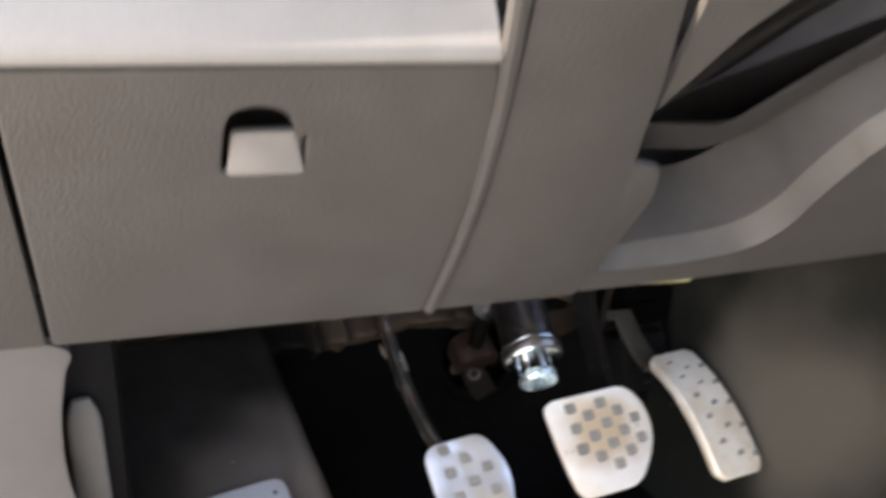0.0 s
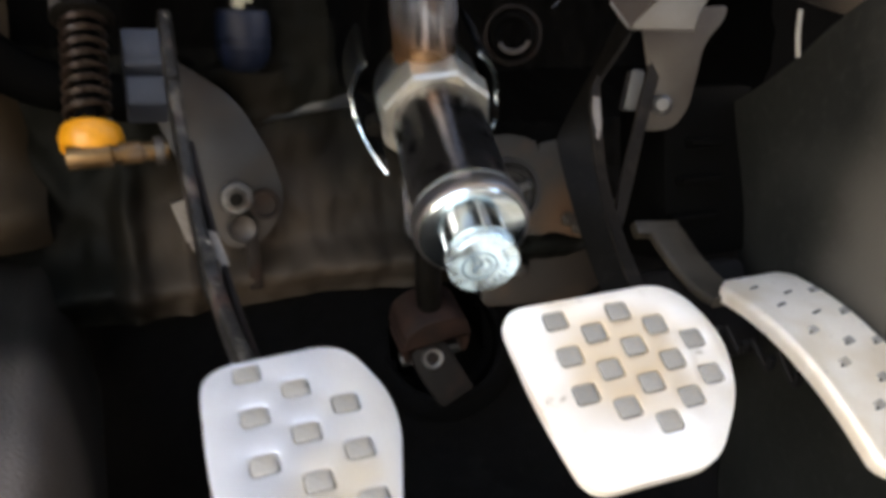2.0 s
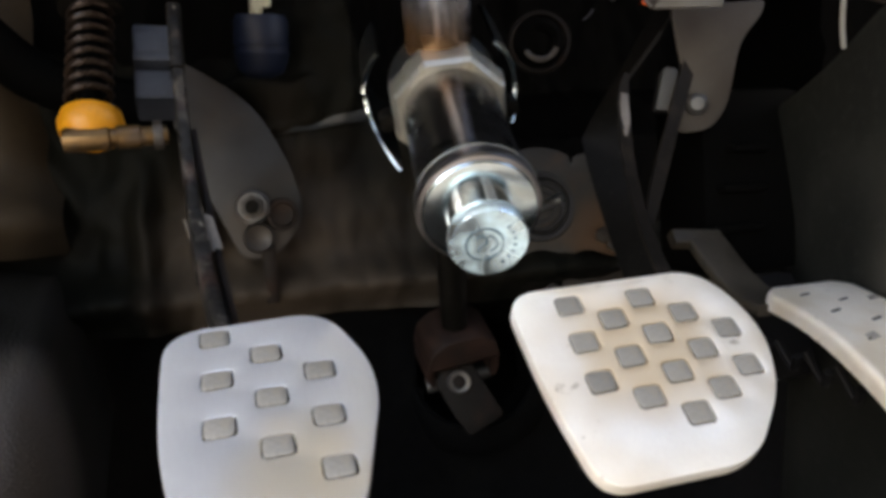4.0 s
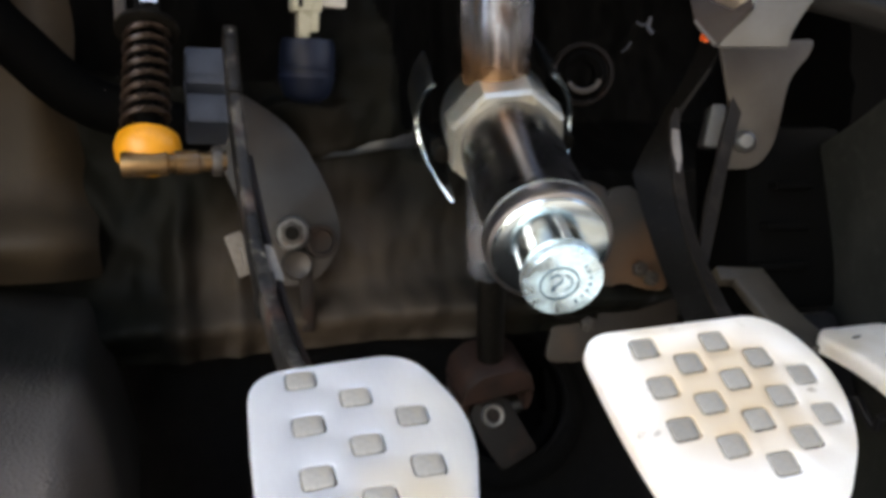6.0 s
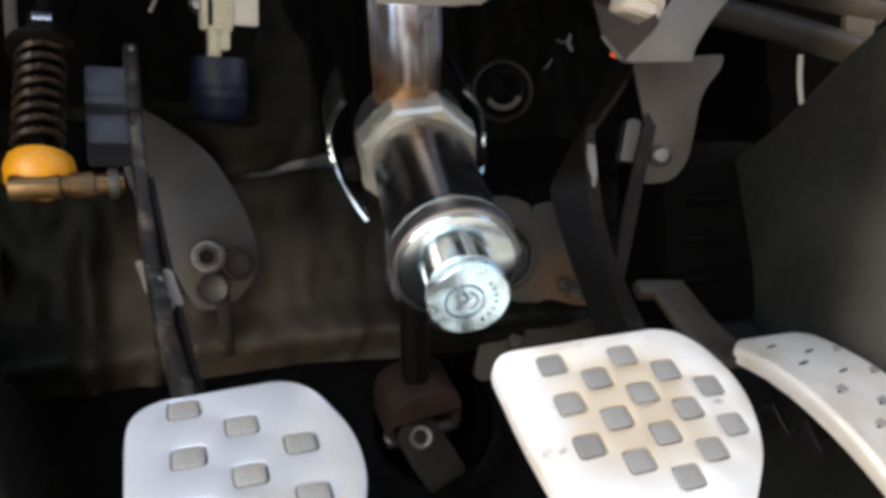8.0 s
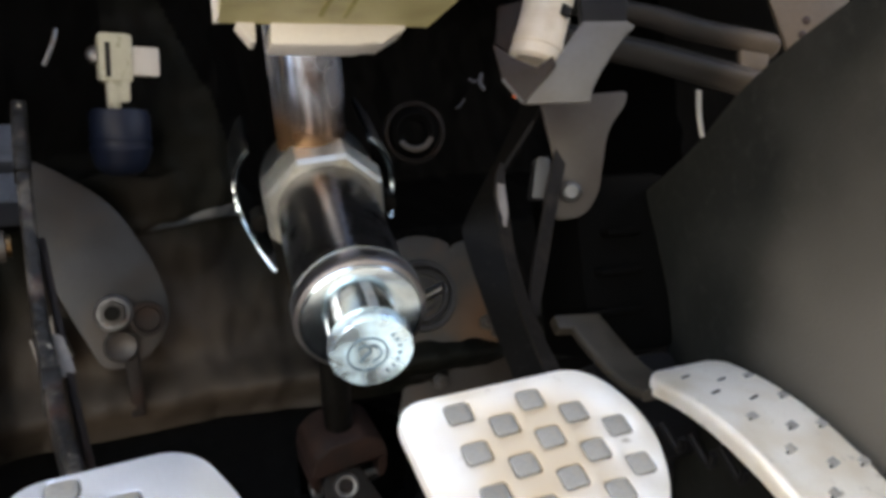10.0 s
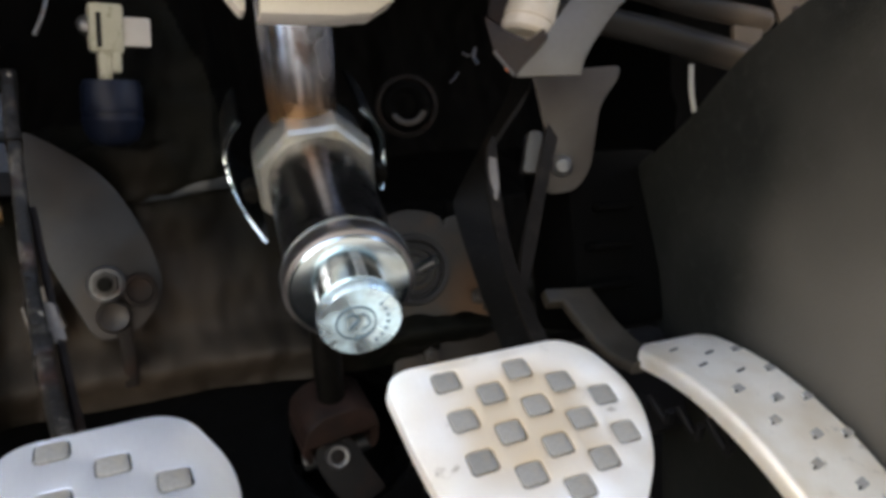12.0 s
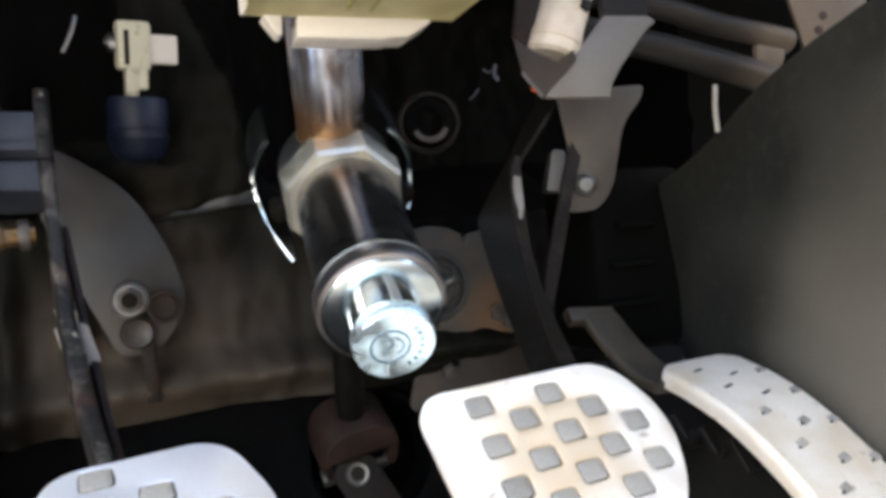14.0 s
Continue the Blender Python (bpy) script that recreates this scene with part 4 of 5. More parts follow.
part("top_nut", block(top @ Matrix.Translation((0.0005, -0.0055, 0.011)), (0.0062, 0.002, 0.004), 0.0006), M_STEEL, spring, "bright steel end nut")
part("side_link", sweep([S1 + Vector((-0.0085, 0.0, 0.004)), S1 + Vector((-0.0085, 0.002, 0.02)), S1 + Vector((-0.007, 0.006, 0.035))], bar(0.004, 0.003, 0.0008)), M_PINKISH, spring, "pale steel link")

relay = thing("clutch_switch", (-0.036, 0.527, 0.305), "blue grey plastic switch box behind the clutch arm", "switch")
RM = frame_at((-0.0308, 0.526, 0.3055), (0.02, 0.4, 1))
part("upper_box", block(RM @ Matrix.Translation((0, 0, 0.0085)), (0.0155, 0.02, 0.0175), 0.0015), M_SLATE, relay)
part("lip", block(RM @ Matrix.Translation((0, -0.0105, 0.0022)), (0.0155, 0.002, 0.0045), 0.0008), M_SLATE, relay)
part("lower_box", block(RM @ Matrix.Translation((0, 0.001, -0.0085)), (0.0155, 0.019, 0.0125), 0.0015), M_SLATE, relay)

# ---- plug with the blue sensor ----
plug = thing("sensor_plug", (0.015, 0.56, 0.33), "cream plug on a dark blue round sensor", "connector")
pm = frame_at((0.0145, 0.562, 0.3062), (0.02, -0.2, 1))
part("sensor", lathe(pm, [(0.0, 0.0038), (0.006, 0.0044), (0.0095, 0.0065), (0.0114, 0.01), (0.0124, 0.0145), (0.0127, 0.015), (0.0127, 0.0158), (0.0122, 0.0163), (0.0122, 0.0185), (0.0127, 0.019), (0.0127, 0.0198), (0.0123, 0.0203), (0.0123, 0.029), (0.011, 0.032), (0.0, 0.032)], 32), M_BLUE, plug, "dark blue round sensor body")
plug_shell = part("plug", join(block(pm @ Matrix.Translation((-0.001, 0, 0.053)), (0.0135, 0.012, 0.02), 0.002), block(pm @ Matrix.Translation((-0.002, 0, 0.039)), (0.0052, 0.010, 0.014), 0.0012), block(pm @ Matrix.Translation((0.0022, -0.001, 0.041)), (0.0042, 0.009, 0.012), 0.0012)), M_PLUG, plug, "pale cream plastic plug")
part("slot", block(pm @ Matrix.Translation((-0.004, -0.0058, 0.052)), (0.002, 0.0012, 0.014), 0.0004), M_BLACK, plug_shell)
part("lock_tab", block(pm @ Matrix.Translation((0.011, -0.001, 0.052)), (0.011, 0.007, 0.012), 0.001), M_WHITE, plug)

# ---- steering shaft ----
UJ = Vector((0.1075, 0.582, 0.1552))
SD = Vector((-0.1745, -0.512, 0.8335)).normalized()
SHAFT = frame_at(UJ, SD)
steer = thing("steering_shaft", UJ, "rusty steel steering shaft running down to the floor", "steering shaft")
part("upper_tube", lathe(SHAFT, [(0.0, 0.163), (0.0095, 0.163), (0.0115, 0.170), (0.013, 0.178), (0.0135, 0.21), (0.0138, 0.32), (0.0, 0.32)], 32), M_RUSTY, steer, "rusty grey upper column tube")
part("lower_tube", lathe(SHAFT, [(0.0, 0.092), (0.0108, 0.092), (0.0115, 0.094), (0.0115, 0.158), (0.0, 0.158)], 32), M_RUSTY, steer, "grey lower shaft tube")
part("rod", lathe(SHAFT, [(0.0, 0.034), (0.0068, 0.034), (0.0068, 0.096), (0.0, 0.096)], 24), M_DARK_STEEL, steer, "dark inner shaft")
part("weld_ring", lathe(SHAFT, [(0.0068, 0.03), (0.0082, 0.033), (0.0082, 0.036), (0.0068, 0.038)], 24), M_ZINC, steer)
joint = part("universal_joint", join(slab(SHAFT @ pose(0, -0.014, 0, 90), rounded([(-0.009, 0.039, 0.003), (0.009, 0.039, 0.003), (0.0172, 0.033, 0.004), (0.0195, 0.021, 0.0015), (-0.0195, 0.021, 0.0015), (-0.0172, 0.033, 0.004)], 0.003), 0.028, 0.0022), slab(SHAFT @ pose(0.0145, -0.011, 0, 90), rounded([(0.005, 0.024), (0.005, 0.012), (0.003, 0.006), (0.0002, 0.006), (0.0008, 0.024)], 0.0012), 0.022, 0.0008), slab(SHAFT @ pose(-0.0145, -0.011, 0, 90), rounded([(-0.0008, 0.024), (-0.0002, 0.009), (-0.003, 0.009), (-0.005, 0.014), (-0.005, 0.024)], 0.0012), 0.022, 0.0008)), M_REDDISH, steer, "red brown rusted joint fork")
part("cross", lathe(SHAFT @ pose(0, 0, 0, 0, 90, 0), [(0.0, -0.0175), (0.0042, -0.0175), (0.0045, -0.016), (0.0045, 0.016), (0.0042, 0.0175), (0.0, 0.0175)], 16), M_NUT, joint)
LOWER = frame_at((0.1012, 0.5622, 0.1577), (-0.2, -1.0, 0.08), (1, 0, 0.25)) @ pose(0, 0, 0, 0, 0, 12)
part("lower_yoke", join(slab(LOWER, rounded([(-0.0105, 0.01, 0.0105), (0.0105, 0.01, 0.0105), (0.011, -0.012), (0.0115, -0.027), (-0.0095, -0.027), (-0.011, -0.012)], 0.003, 8), 0.008, 0.0012)), M_OILY, steer, "oily black lower fork of the joint")
bolt = part("joint_cap", lathe(LOWER, [(0.0, -0.0004), (0.0034, 0.0), (0.0038, 0.0016), (0.0052, 0.0018), (0.006, 0.0008), (0.006, -0.002)], 24), M_NUT, steer, "worn bright bearing cap of the joint")

boot = thing("shaft_boot", (0.108, 0.588, 0.146), "black rubber boot round the steering joint", "boot")
bootm = frame_at((0.1205, 0.593, 0.158), (-0.28, -0.86, 0.42))
part("hollow", lathe(bootm, [(0.0, -0.045), (0.026, -0.042), (0.032, -0.02), (0.0325, -0.002)], 40), M_RUBBER, boot, "black hollow of the boot")
part("rim", lathe(bootm, [(0.0325, -0.003), (0.033, 0.0), (0.035, 0.001), (0.038, -0.001), (0.046, -0.014), (0.046, -0.022)], 40), M_CARPET, boot, "raised dark rim round the boot")

# ---- steering lock ----
LA = Vector((0.0790, 0.4935, 0.2928))
LE = Vector((0.0612, 0.4109, 0.2354))
LD = (LE - LA).normalized()
LOCK = frame_at(LA, LD, (0.935, -0.355, 0))
L = (LE - LA).length
lock = thing("steering_lock", LA, "polished steel steering shaft lock clamped round the column", "steering lock")
part("barrel", lathe(LOCK, [(0.0, 0.006), (0.0175, 0.006), (0.0186, 0.014), (0.0184, L - 0.0272), (0.0176, L - 0.0266), (0.0176, L - 0.0255)], 56), M_BARREL, lock, "dark machined steel barrel")
part("collar", lathe(LOCK, [(0.0174, L - 0.0262), (0.02, L - 0.0258), (0.0205, L - 0.0248), (0.0205, L - 0.0188), (0.0202, L - 0.0178), (0.0194, L - 0.0174), (0.0105, L - 0.018)], 56), M_COLLAR, lock, "matt steel front collar")
part("collar_edge", lathe(LOCK, [(0.0198, L - 0.0258), (0.0204, L - 0.0256), (0.0207, L - 0.025), (0.0206, L - 0.0245), (0.0198, L - 0.0245)], 56), M_RING, lock, "bright collar edge")
part("face_ring", lathe(LOCK, [(0.0095, L - 0.0179), (0.0186, L - 0.0179), (0.0189, L - 0.0172), (0.0183, L - 0.0164), (0.0148, L - 0.0156), (0.0095, L - 0.0156)], 56), M_RING, lock, "bright front ring of the barrel")
part("neck", lathe(LOCK, [(0.0104, L - 0.018), (0.0104, L - 0.004), (0.0, L - 0.004)], 40), M_NECK, lock)
for k in range(6):
    a = 60 * k + 15
    part("rib", block(LOCK @ pose(0, 0, 0, 0, 0, a) @ Matrix.Translation((0.0104, 0, L - 0.0115)), (0.0012, 0.003, 0.010), 0.0004), M_STEEL, lock)
cap = part("key_cap", lathe(LOCK, [(0.011, L - 0.0062), (0.0121, L - 0.006), (0.0125, L - 0.005), (0.0125, L - 0.001), (0.0119, L), (0.0, L)], 48), M_CHROME, lock, "bright engraved end cap")


def engraved(points):
    """A raised engraving stroke on the cap, through points of its face."""
    return sweep([LOCK @ Vector((x - 0.0015, y, L + 0.0002)) for x, y in points], circle(0.0003, 6), LD, 5)


strokes = [engraved([(0.0058 * math.cos(a), 0.0058 * math.sin(a)) for a in (radians(20 * k) for k in range(19))])]
strokes += [engraved([(-0.003, 0.0022), (-0.0005, 0.0032), (0.001, 0.001), (-0.0012, -0.001), (-0.0022, -0.0028)]), engraved([(0.0016, -0.003), (0.0038, -0.0012), (0.0036, 0.0014), (0.0016, 0.003)])]
strokes += [block(LOCK @ pose(0.0088 * math.cos(radians(a)) - 0.0008, 0.0088 * math.sin(radians(a)), L + 0.0001, 0, 0, a), (0.0012, 0.0007, 0.0004), 0.0001) for a in (-58, -42, -26, -10, 6, 22, 38)]
part("emblem", join(*strokes), M_INK, cap, "dark ring shaped engraving with short marks")


CHEEKS = {-1: (-0.0036, 0.0, -51, 42, -0.0055, 0.021), 1: (-0.0006, 0.001, -27, 45, 0.001, 0.02)}


def cheek_front(side, a):
    """How far the scalloped front edge of a cheek reaches along the barrel."""
    h0, k = CHEEKS[side][4:]
    return h0 + k * max(0.0, -a / 0.8) ** 1.5 + 0.006 * max(0.0, a)


def cheek_at(side, r, a, h):
    cx, cy = CHEEKS[side][:2]
    return LOCK @ Vector((cx + side * r * math.cos(a), cy + r * math.sin(a), h))


def cheek(side):
    """One curved cheek of the clamp, with a scalloped front edge."""
    bm = bmesh.new()
    nu, nv = 24, 16
    low, high = CHEEKS[side][2:4]
    inner, outer = [], []
    for r, store in ((0.0280, inner), (0.0298, outer)):
        for i in range(nu + 1):
            a = radians(low + (high - low) * i / nu)
            front = cheek_front(side, a)
            store.append([bm.verts.new(cheek_at(side, r, a, -0.034 + (front + 0.034) * j / nv)) for j in range(nv + 1)])
    for g in (inner, outer):
        for i in range(nu):
            for j in range(nv):
                bm.faces.new((g[i][j], g[i + 1][j], g[i + 1][j + 1], g[i][j + 1]))
    for i in range(nu):
        for j in (0, nv):
            bm.faces.new((inner[i][j], inner[i + 1][j], outer[i + 1][j], outer[i][j]))
    for j in range(nv):
        for i in (0, nu):
            bm.faces.new((inner[i][j], inner[i][j + 1], outer[i][j + 1], outer[i][j]))
    return bm


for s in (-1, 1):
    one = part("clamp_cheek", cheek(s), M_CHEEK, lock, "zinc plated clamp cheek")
    low, high = CHEEKS[s][2:4]
    rim = [cheek_at(s, 0.0289, a, cheek_front(s, a)) for a in (radians(low + (high - low) * k / 24) for k in range(25))]
    # added bright strip that imitates light caught on the cheek's front edge
    part("edge", sweep(rim, circle(0.0010, 8), (0, 0, 1), 1), M_RING, one, "bright strip added as the lit edge of the cheek")
part("saddle", lathe(LOCK @ pose(0, 0, 0, 0, 0, 22.5), [(0.0186, 0.004), (0.0238, 0.004), (0.0242, 0.0055), (0.0234, 0.0165), (0.0222, 0.0185), (0.0186, 0.0185), (0.0186, 0.004)], 8), M_SADDLE, lock, "angular collar at the root of the barrel", 20)
part("sleeve", lathe(LOCK, [(0.0, -0.012), (0.0215, -0.012), (0.0225, -0.01), (0.0225, 0.006), (0.0, 0.006)], 40), M_ZINC, lock)
for s in (-1, 1):
    part("clamp_bolt", hexagon(LOCK @ pose(s * 0.0245, -0.006, 0.002), 0.007, 0.008), M_DARK_STEEL, lock)

# ---- brake bracket, switch and booster ----
bb = thing("brake_bracket", (0.2, 0.49, 0.3), "grey primed steel brake pedal bracket with a bolt", "bracket")
BBM = Matrix(((0.92, 0.0, -0.39, 0.2), (-0.39, 0.0, -0.92, 0.4915), (0.0, 1.0, 0.0, 0.3), (0, 0, 0, 1)))
part("plate", slab(BBM, rounded([(-0.012, 0.03), (0.03, 0.03), (0.028, 0.0235, 0.004), (0.0185, 0.013, 0.012), (0.0115, -0.016, 0.012), (0.004, -0.026, 0.008), (-0.012, -0.027, 0.006), (-0.008, 0.0)], 0.003), 0.003), M_PINKISH, bb)
part("bolt", lathe(frame_at((0.1965, 0.4905, 0.2855), (-0.39, -0.92, 0.0)), [(0.0, 0.004), (0.003, 0.0038), (0.0048, 0.002), (0.005, 0.0)], 20), M_NUT, bb, "worn rounded bolt head")
part("inner_plate", slab(BBM @ Matrix.Translation((-0.0155, -0.007, 0.0035)), rounded([(-0.0055, -0.009), (0.003, -0.01), (0.005, 0.009), (-0.001, 0.01)], 0.002), 0.012), M_BRACKET, bb)
hood = thing("switch_bracket", (0.165, 0.445, 0.32), "bent grey sheet bracket holding a cream switch", "bracket")

part("front_plate", plate([(0.1424, 0.4408, 0.3144), (0.1627, 0.4285, 0.3124), (0.1647, 0.4279, 0.3181), (0.1684, 0.4264, 0.3243), (0.173, 0.4245, 0.3304), (0.1775, 0.4222, 0.3362), (0.181, 0.4208, 0.3392), (0.179, 0.4222, 0.3414), (0.1651, 0.4307, 0.3433)], (0.0012, 0.0017, -0.0002), 0.0005), M_HOOD, hood)
part("side_plate", plate([(0.1424, 0.4412, 0.3146), (0.1393, 0.4492, 0.3255), (0.1378, 0.4514, 0.3398), (0.1425, 0.4452, 0.333), (0.1475, 0.438, 0.3275), (0.1515, 0.433, 0.3305), (0.153, 0.4338, 0.3275)], (0.0012, 0.0012, 0.0), 0.0003), M_BROWN_IRON, hood, "brown side of the bracket", 20)
part("back_plate", plate([(0.1665, 0.4936, 0.3534), (0.1774, 0.478, 0.337), (0.1846, 0.4673, 0.3478), (0.18, 0.4755, 0.37), (0.169, 0.4925, 0.37)], (0.001, 0.003, 0.0), 0.0005), M_BROWN_IRON, hood, "brown rear side of the bracket")
part("corner_edge", sweep([(0.1394, 0.449, 0.3255), (0.1406, 0.4457, 0.3208), (0.1422, 0.4412, 0.3148)], circle(0.0007, 8), (0, 0, 1)), M_HOOD, hood, "bright worn corner edge")
part("upper_bracket", plate([(0.1795, 0.423, 0.34), (0.1655, 0.4315, 0.342), (0.172, 0.437, 0.385), (0.19, 0.428, 0.385)], (0.001, 0.004, 0.0), 0.0008), M_BLACK, hood, "dark upper end of the bracket")
swm = frame_at((0.16, 0.458, 0.3345), (0.36, -0.1, 1))
switch = thing("brake_switch", (0.16, 0.458, 0.3345), "ivory cylindrical brake light switch with a ringed base", "switch")
part("body", lathe(swm, [(0.0, 0.0), (0.0088, 0.0), (0.0102, 0.0016), (0.0104, 0.0045), (0.0099, 0.0054), (0.0099, 0.006), (0.0104, 0.0066), (0.0103, 0.01), (0.0099, 0.011), (0.0099, 0.05), (0.0, 0.05)], 36), M_SWITCH, switch)
part("window", block(swm @ Matrix.Translation((0.0028, -0.0092, 0.0215)), (0.0045, 0.003, 0.0045), 0.0004), M_BLACK, switch)

booster = thing("brake_booster", (0.155, 0.57, 0.24), "grey booster flange plate with a rubber ringed opening", "brake booster")
bm_pose = frame_at((0.1537, 0.567, 0.2433), (-0.22, -0.97, 0.08))
disc = [(0.0312 * math.cos(a), 0.0312 * math.sin(a)) for a in (radians(55 + 4.5 * k) for k in range(51))]
part("plate", slab(bm_pose, [Vector(p) for p in disc] + rounded([(0.0105, -0.0292), (0.0185, -0.0252, 0.006), (0.0265, -0.0248, 0.006), (0.034, -0.0285, 0.004), (0.0475, -0.0305, 0.005), (0.0445, -0.005, 0.02), (0.034, 0.0265, 0.006), (0.0195, 0.0255, 0.004)], 0.004, 5), 0.004, 0.001), M_BOOST, booster)
part("rubber_ring", lathe(bm_pose, [(0.0, -0.003), (0.006, -0.002), (0.0075, 0.001), (0.009, 0.0012), (0.0095, -0.001), (0.0108, -0.001), (0.0115, 0.002), (0.0132, 0.0022), (0.0138, 0.0), (0.0148, 0.0), (0.0156, 0.0028), (0.0178, 0.003), (0.0188, 0.0)], 48), M_DASH_DARK, booster, "ribbed black rubber ring")
part("push_rod", lathe(frame_at((0.153, 0.565, 0.2425), (0.5, -0.8, 0.35)), [(0.0, 0.0), (0.0025, 0.0), (0.0025, 0.014), (0.0, 0.0145)], 12), M_ZINC, booster)
part("lower_plate", slab(bm_pose @ Matrix.Translation((0.006, -0.046, -0.008)), rounded([(-0.026, -0.018, 0.008), (0.03, -0.02, 0.006), (0.05, -0.012, 0.01), (0.048, 0.026, 0.006), (-0.012, 0.026, 0.01)], 0.006), 0.004), M_BODY, booster, "rusty brown lower flange")
part("shell_edge", sweep([bm_pose @ Vector((0.0405 * math.cos(a), 0.0405 * math.sin(a), -0.004)) for a in (radians(150 + 12 * k) for k in range(12))], circle(0.0034, 8), (0, 0, 1)), M_DARK_STEEL, booster, "dark rolled edge of the booster shell")
for p in ((0.1815, 0.5525, 0.2265), (0.1872, 0.5515, 0.2215), (0.1575, 0.565, 0.1985)):
    nut_at = frame_at(p, (-0.22, -0.97, 0.08))
    part("nut", join(hexagon(nut_at, 0.0072, 0.004, 0.0005), lathe(nut_at, [(0.0, 0.0062), (0.0018, 0.006), (0.002, 0.004)], 10)), M_PINKISH, booster)

# ---- column switch housing ----
col = thing("column_housing", (0.06, 0.37, 0.335), "cream plastic housing on the steering column", "housing")
part("tray", hexa([(0.0296, 0.4243, 0.3331), (0.016, 0.341, 0.336), (0.089, 0.3225, 0.337), (0.0918, 0.4156, 0.3324)], [(0.0296, 0.4243, 0.3368), (0.016, 0.341, 0.3402), (0.0905, 0.3225, 0.3416), (0.0965, 0.4149, 0.3368)], 0.0008), M_CREAM, col)
part("post", hexa([(0.0305, 0.4255, 0.337), (0.034, 0.407, 0.3375), (0.0475, 0.404, 0.3378), (0.047, 0.423, 0.337)], [(0.0305, 0.4255, 0.375), (0.034, 0.407, 0.375), (0.0475, 0.404, 0.375), (0.047, 0.423, 0.375)], 0.001), M_CREAM, col)
part("post_side", hexa([(0.0283, 0.4255, 0.3333), (0.0296, 0.4105, 0.334), (0.0312, 0.4095, 0.334), (0.0312, 0.4245, 0.3333)], [(0.0283, 0.4255, 0.365), (0.0296, 0.4105, 0.365), (0.0312, 0.4095, 0.365), (0.0312, 0.4245, 0.365)], 0.0006), M_WHITE, col, "off white rib beside the post")
part("inner_block", plate([(0.0437, 0.421, 0.3332), (0.0844, 0.4155, 0.3332), (0.0843, 0.4155, 0.3316), (0.0767, 0.4166, 0.3271), (0.0722, 0.4172, 0.327), (0.0695, 0.4176, 0.3264), (0.0433, 0.4212, 0.3268)], (0.002, 0.012, 0.0), 0.0007), M_WHITE, col, "off white flange under the tray", 20)
part("flange_lug", plate([(0.034, 0.4226, 0.3332), (0.0395, 0.4218, 0.3332), (0.0393, 0.422, 0.3274), (0.038, 0.422, 0.3276)], (0.001, 0.008, 0.0), 0.0005), M_WHITE, col)
for k in (0, 1):
    part("seam", hexa([(0.0555 + 0.0072 * k, 0.4125, 0.3325), (0.051 + 0.0068 * k, 0.37, 0.3345), (0.0521 + 0.0068 * k, 0.37, 0.3345), (0.0567 + 0.0072 * k, 0.4125, 0.3325)], [(0.0555 + 0.0072 * k, 0.4125, 0.334), (0.051 + 0.0068 * k, 0.37, 0.3375), (0.0521 + 0.0068 * k, 0.37, 0.3375), (0.0567 + 0.0072 * k, 0.4125, 0.334)], 0.0004), M_OLIVE, col)
red = part("red_clip", hexa([(0.0485, 0.404, 0.3375), (0.0495, 0.392, 0.3380), (0.062, 0.389, 0.3390), (0.062, 0.402, 0.3385)], [(0.0485, 0.404, 0.3475), (0.0495, 0.392, 0.3475), (0.062, 0.389, 0.3485), (0.062, 0.402, 0.3485)], 0.0012), M_RED, col, "bright red plastic clip")
part("tongue", hexa([(0.061, 0.402, 0.3425), (0.062, 0.39, 0.3430), (0.069, 0.387, 0.3465), (0.069, 0.399, 0.3460)], [(0.061, 0.402, 0.3490), (0.062, 0.39, 0.3490), (0.069, 0.387, 0.3530), (0.069, 0.399, 0.3530)], 0.0012), M_RED, red)
socket = thing("wiring_socket", (0.072, 0.392, 0.353), "cream and white wiring socket above a red clip", "connector")
part("shell", hexa([(0.0645, 0.4, 0.3538), (0.066, 0.384, 0.354), (0.088, 0.378, 0.3575), (0.087, 0.394, 0.357)], [(0.0675, 0.402, 0.362), (0.069, 0.386, 0.362), (0.091, 0.38, 0.3655), (0.09, 0.396, 0.365)], 0.001), M_CREAM, socket)
part("latch", hexa([(0.076, 0.3825, 0.3572), (0.0762, 0.3808, 0.3572), (0.089, 0.3772, 0.359), (0.089, 0.379, 0.359)], [(0.077, 0.3825, 0.3642), (0.0772, 0.3808, 0.3642), (0.091, 0.3772, 0.366), (0.091, 0.379, 0.366)], 0.0006), M_WHITE, socket, "white locking latch")

# ---- beams and loose wires under the dash ----
duct = thing("cross_beam", (0.26, 0.46, 0.34), "grey brown steel dashboard cross beam", "beam")
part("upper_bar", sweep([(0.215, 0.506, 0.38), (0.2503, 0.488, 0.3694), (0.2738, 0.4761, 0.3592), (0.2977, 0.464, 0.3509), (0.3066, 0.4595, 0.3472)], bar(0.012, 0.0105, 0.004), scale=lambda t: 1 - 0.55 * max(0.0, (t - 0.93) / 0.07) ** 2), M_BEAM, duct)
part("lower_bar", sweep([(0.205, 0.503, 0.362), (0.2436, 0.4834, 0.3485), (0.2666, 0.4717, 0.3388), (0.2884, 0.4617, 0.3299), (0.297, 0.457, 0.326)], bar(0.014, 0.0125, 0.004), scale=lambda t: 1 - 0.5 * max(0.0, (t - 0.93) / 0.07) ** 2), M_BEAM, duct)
part("bridge", plate([(0.2874, 0.4652, 0.3475), (0.3, 0.4588, 0.344), (0.298, 0.4599, 0.336), (0.2871, 0.4654, 0.339)], (0.001, 0.004, 0.0), 0.001), M_GUSSET, duct, "tan bridge between the bars")
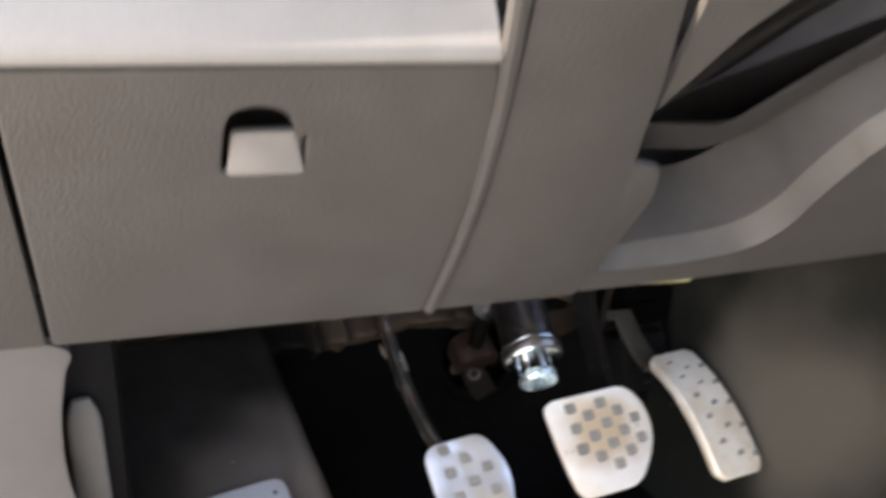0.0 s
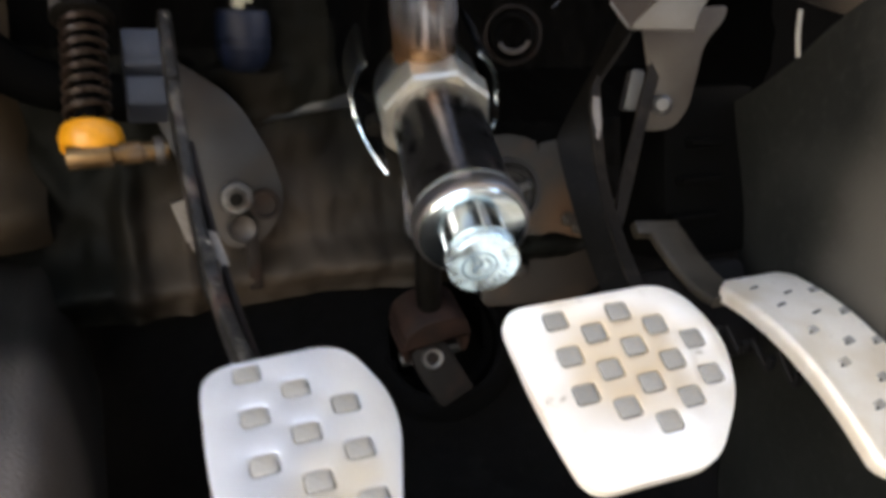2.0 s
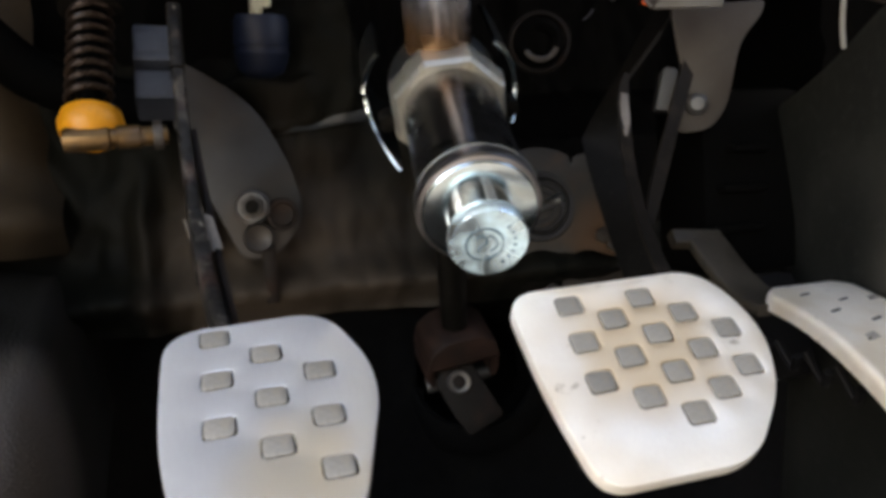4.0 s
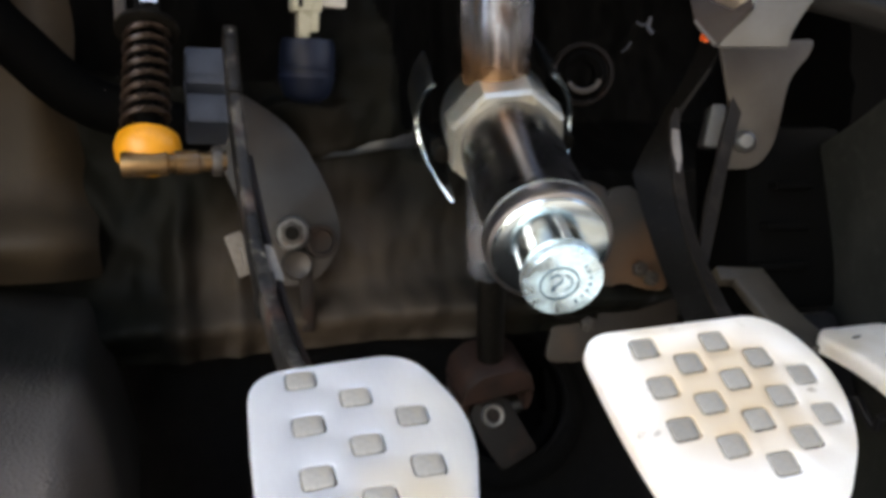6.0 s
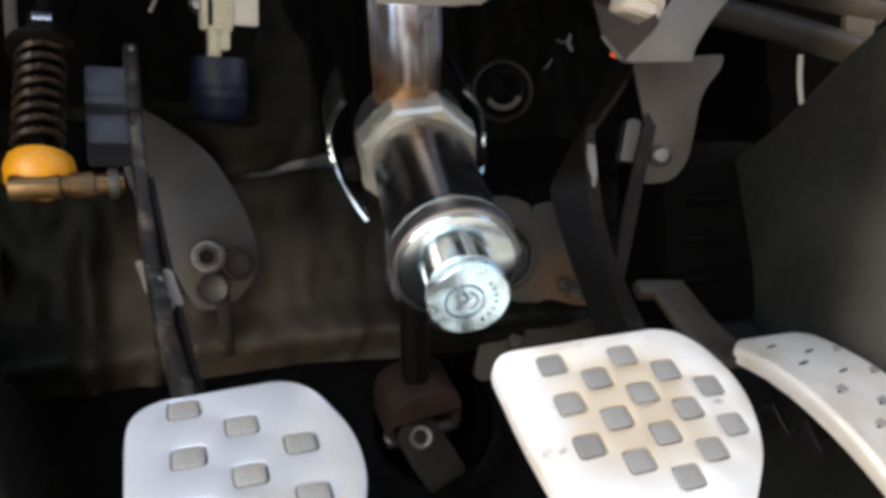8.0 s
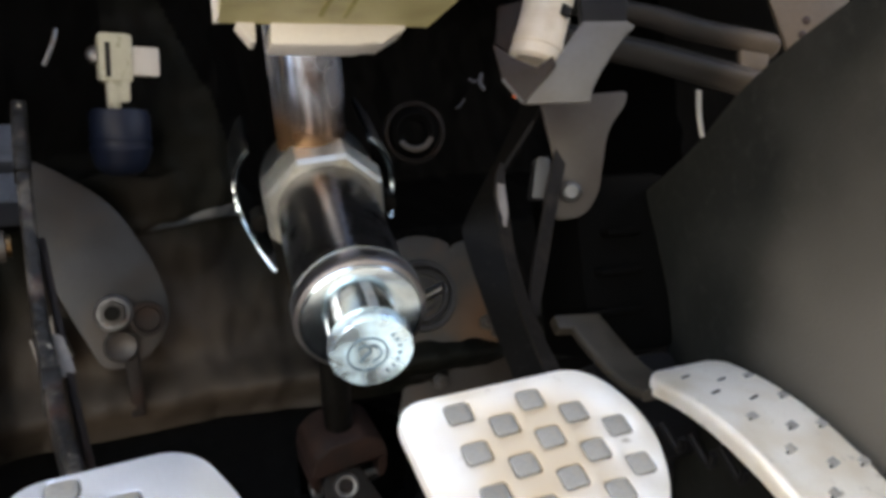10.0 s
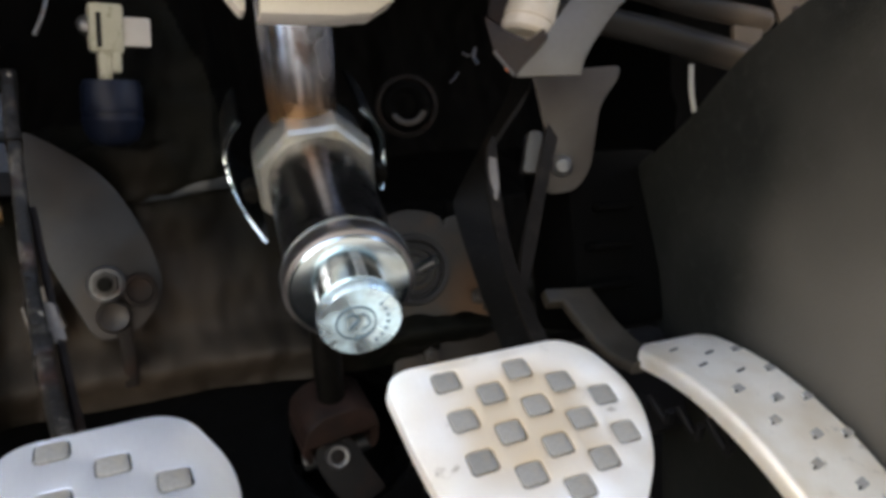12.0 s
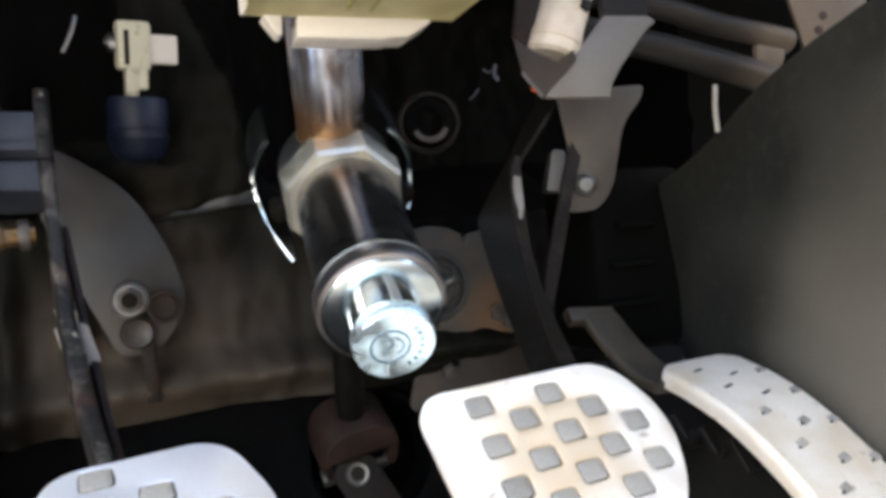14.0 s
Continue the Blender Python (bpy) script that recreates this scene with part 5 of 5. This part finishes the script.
part("gusset", plate([(0.3041, 0.4591, 0.3703), (0.308, 0.4571, 0.3534), (0.3099, 0.4561, 0.3425), (0.3378, 0.442, 0.345), (0.3394, 0.4412, 0.39), (0.305, 0.4586, 0.39)], (0.0015, 0.003, 0.0), 0.0008), M_GUSSET, duct, "rust spotted tan steel gusset")
for p in ((0.3189, 0.4514, 0.3589), (0.3164, 0.4526, 0.352)):
    part("rust_pit", lathe(frame_at(p, (-0.45, -0.89, 0.0)), [(0.0, 0.0004), (0.0014, 0.0004), (0.0022, 0.0)], 14), M_REDDISH, duct, "small rust blister")
wire = solo("white_wire", sweep([(0.2465, 0.4555, 0.3245), (0.2458, 0.456, 0.314), (0.2462, 0.456, 0.3035)], circle(0.0011, 8)), M_WIRE, "short white insulated wire hanging down", "wire")
flake = solo("paint_flake", slab(frame_at((-0.128, 0.461, 0.1965), (0.00051, -0.0008, 0.00277), (1, 0.3, 0)), rounded([(-0.0042, -0.0012), (0.0005, -0.0022), (0.0044, 0.0004), (0.0022, 0.002), (-0.0028, 0.0014)], 0.0006), 0.0008, 0.0002), M_WIRE, "small pale flake lying on the worn carpet", "debris")
BUSH = frame_at((0.1515, 0.554, 0.3255), (-0.3, -0.9, -0.1))
bush = thing("rubber_bush", (0.1515, 0.554, 0.3255), "dark ring bush with a rusty rim on the firewall", "bush")
part("ring", lathe(BUSH, [(0.006, 0.0), (0.006, 0.006), (0.009, 0.008), (0.012, 0.006), (0.0125, 0.0), (0.006, 0.0)], 28), M_RUBBER, bush)
part("rim", lathe(BUSH, [(0.0128, -0.001), (0.0128, 0.0052), (0.0136, 0.0062), (0.0152, 0.0056), (0.0156, -0.001), (0.0128, -0.001)], 32), M_OILY, bush, "dark brown steel rim")
part("sleeve_edge", sweep([BUSH @ Vector((0.0085 * math.cos(a), 0.0085 * math.sin(a), 0.0075)) for a in (radians(-20 - 13 * k) for k in range(11))], circle(0.0014, 8), (0, 0, 1)), M_BRACKET, bush, "blue grey edge of the sleeve")

# ---- hose, plugs and cables under the dash ----
hose = solo("hose", sweep([(-0.2, 0.53, 0.385), (-0.125, 0.545, 0.352), (-0.103, 0.55, 0.333), (-0.08, 0.558, 0.312), (-0.055, 0.565, 0.303), (-0.03, 0.585, 0.3)], circle(0.0105, 14)), M_RUBBER, "thick black rubber hose under the dash", "hose")
random.seed(4)
hang = [((-0.2, 0.452, 0.334), M_WIRE, "off white"), ((-0.179, 0.45, 0.331), M_OLIVE, "yellow green"), ((-0.1705, 0.452, 0.328), M_WIRE, "off white"), ((-0.1625, 0.446, 0.331), M_PINK, "pink"), ((-0.156, 0.453, 0.329), M_PINK, "pink"), ((-0.187, 0.458, 0.329), M_BLUE, "dark blue"), ((-0.1495, 0.448, 0.3235), M_WIRE, "off white"), ((-0.1825, 0.452, 0.32), M_WIRE, "off white"), ((-0.1775, 0.455, 0.3185), M_WIRE, "off white")]
for k, (p, m, word) in enumerate(hang):
    c = thing("cable_plug", p, word + " plastic cable plug hanging under the dash", "connector", "plugs under the dash")
    pm = frame_at(p, (random.uniform(-0.6, 0.6), random.uniform(-0.6, 0.2), -1), (1, random.uniform(-1, 1), 0))
    part("plug", join(block(pm, (0.009, 0.005, 0.011), 0.0012), block(pm @ Matrix.Translation((0, 0.003, 0.001)), (0.004, 0.002, 0.007), 0.0005)), m, c)
    for d in (-0.003, -0.001, 0.001, 0.003):
        q = pm @ Vector((d, 0, -0.005))
        part("lead", sweep([q, q + Vector((random.uniform(-0.01, 0.01), 0.01, 0.012)), q + Vector((random.uniform(-0.03, 0.03), 0.03, 0.045))], circle(0.0009, 6)), random.choice((m, M_RUBBER, M_PINK, M_RUBBER)), c)

scrap = solo("paper_scrap", slab(frame_at((-0.128, 0.464, 0.1952), (0.05, -0.36, 0.93)) @ pose(0, 0, 0, 0, 0, 25), rounded([(-0.003, -0.0015), (0.0025, -0.002), (0.0032, 0.001), (-0.001, 0.002)], 0.0008), 0.0008, 0.0002), M_WHITE, "tiny white paper scrap on the worn carpet", "scrap")

# ---- small fittings round the pedal box ----
box = thing("pedal_box", (0.235, 0.51, 0.25), "black plastic pedal box with stepped ribs", "pedal box")
part("body", block(Matrix.Translation((0.24, 0.525, 0.25)), (0.06, 0.04, 0.09), 0.006), M_RUBBER, box)
for k in range(3):
    part("rib", block(Matrix.Translation((0.226 + 0.004 * k, 0.503, 0.228 + 0.019 * k)), (0.03 - 0.004 * k, 0.008, 0.004), 0.0015), M_RUBBER, box)
clip = solo("orange_clip", block(frame_at((0.1545, 0.462, 0.3235), (0.3, -0.5, 1)), (0.0025, 0.003, 0.0042), 0.0006), material("orange_plastic", (0.7, 0.1, 0.02), 0.4, grain=700, bump=0.1), "small orange plastic clip behind the switch bracket", "clip")
for radius, pts in ((0.0011, ((0.2055, 0.571, 0.3615), (0.2045, 0.572, 0.3565), (0.2062, 0.571, 0.3525))), (0.0006, ((0.199, 0.5745, 0.3595), (0.2015, 0.5735, 0.3575), (0.2035, 0.5725, 0.358))), (0.0005, ((0.1905, 0.577, 0.3432), (0.193, 0.5762, 0.345), (0.1958, 0.5755, 0.3485)))):
    solo("thin_wire", sweep(pts, circle(radius, 6)), M_SLATE, "thin pale grey wire end in the dark", "wire")


def on_firewall(x, z):
    return Vector(firewall_point((x + 0.36) / 0.72, (z - 0.195) / 0.46))


# added bead: gives the crease's pale highlight a shape and colour
sealer = solo("crease_glint", sweep([on_firewall(x, 0.2885 + 0.22 * (x - 0.024)) + Vector((0, 0.0012, 0)) for x in (0.022, 0.034, 0.046, 0.058, 0.068, 0.076)], circle(0.0028, 12, 0.0013), (0, 0, 1), 6, lambda t: 0.5 + 1.9 * t), M_CREASE_GLINT, "added soft grey bead that imitates a highlight on the firewall crease", "sealer")
side_wire = solo("bare_wire", sweep([(-0.0068, 0.55, 0.369), (-0.0082, 0.549, 0.3635), (-0.0105, 0.549, 0.3575), (-0.0122, 0.55, 0.354)], circle(0.0009, 8), (0, 1, 0)), M_NUT, "short bare grey wire beside the plug", "wire")
clamp = solo("hose_clip", lathe(frame_at((0.0075, 0.553, 0.36), (-0.4, -0.9, 0.1)), [(0.0, 0.003), (0.0022, 0.0028), (0.0038, 0.0015), (0.0042, -0.002), (0.0, -0.002)], 18), M_NUT, "small worn steel clip beside the plug", "clip")
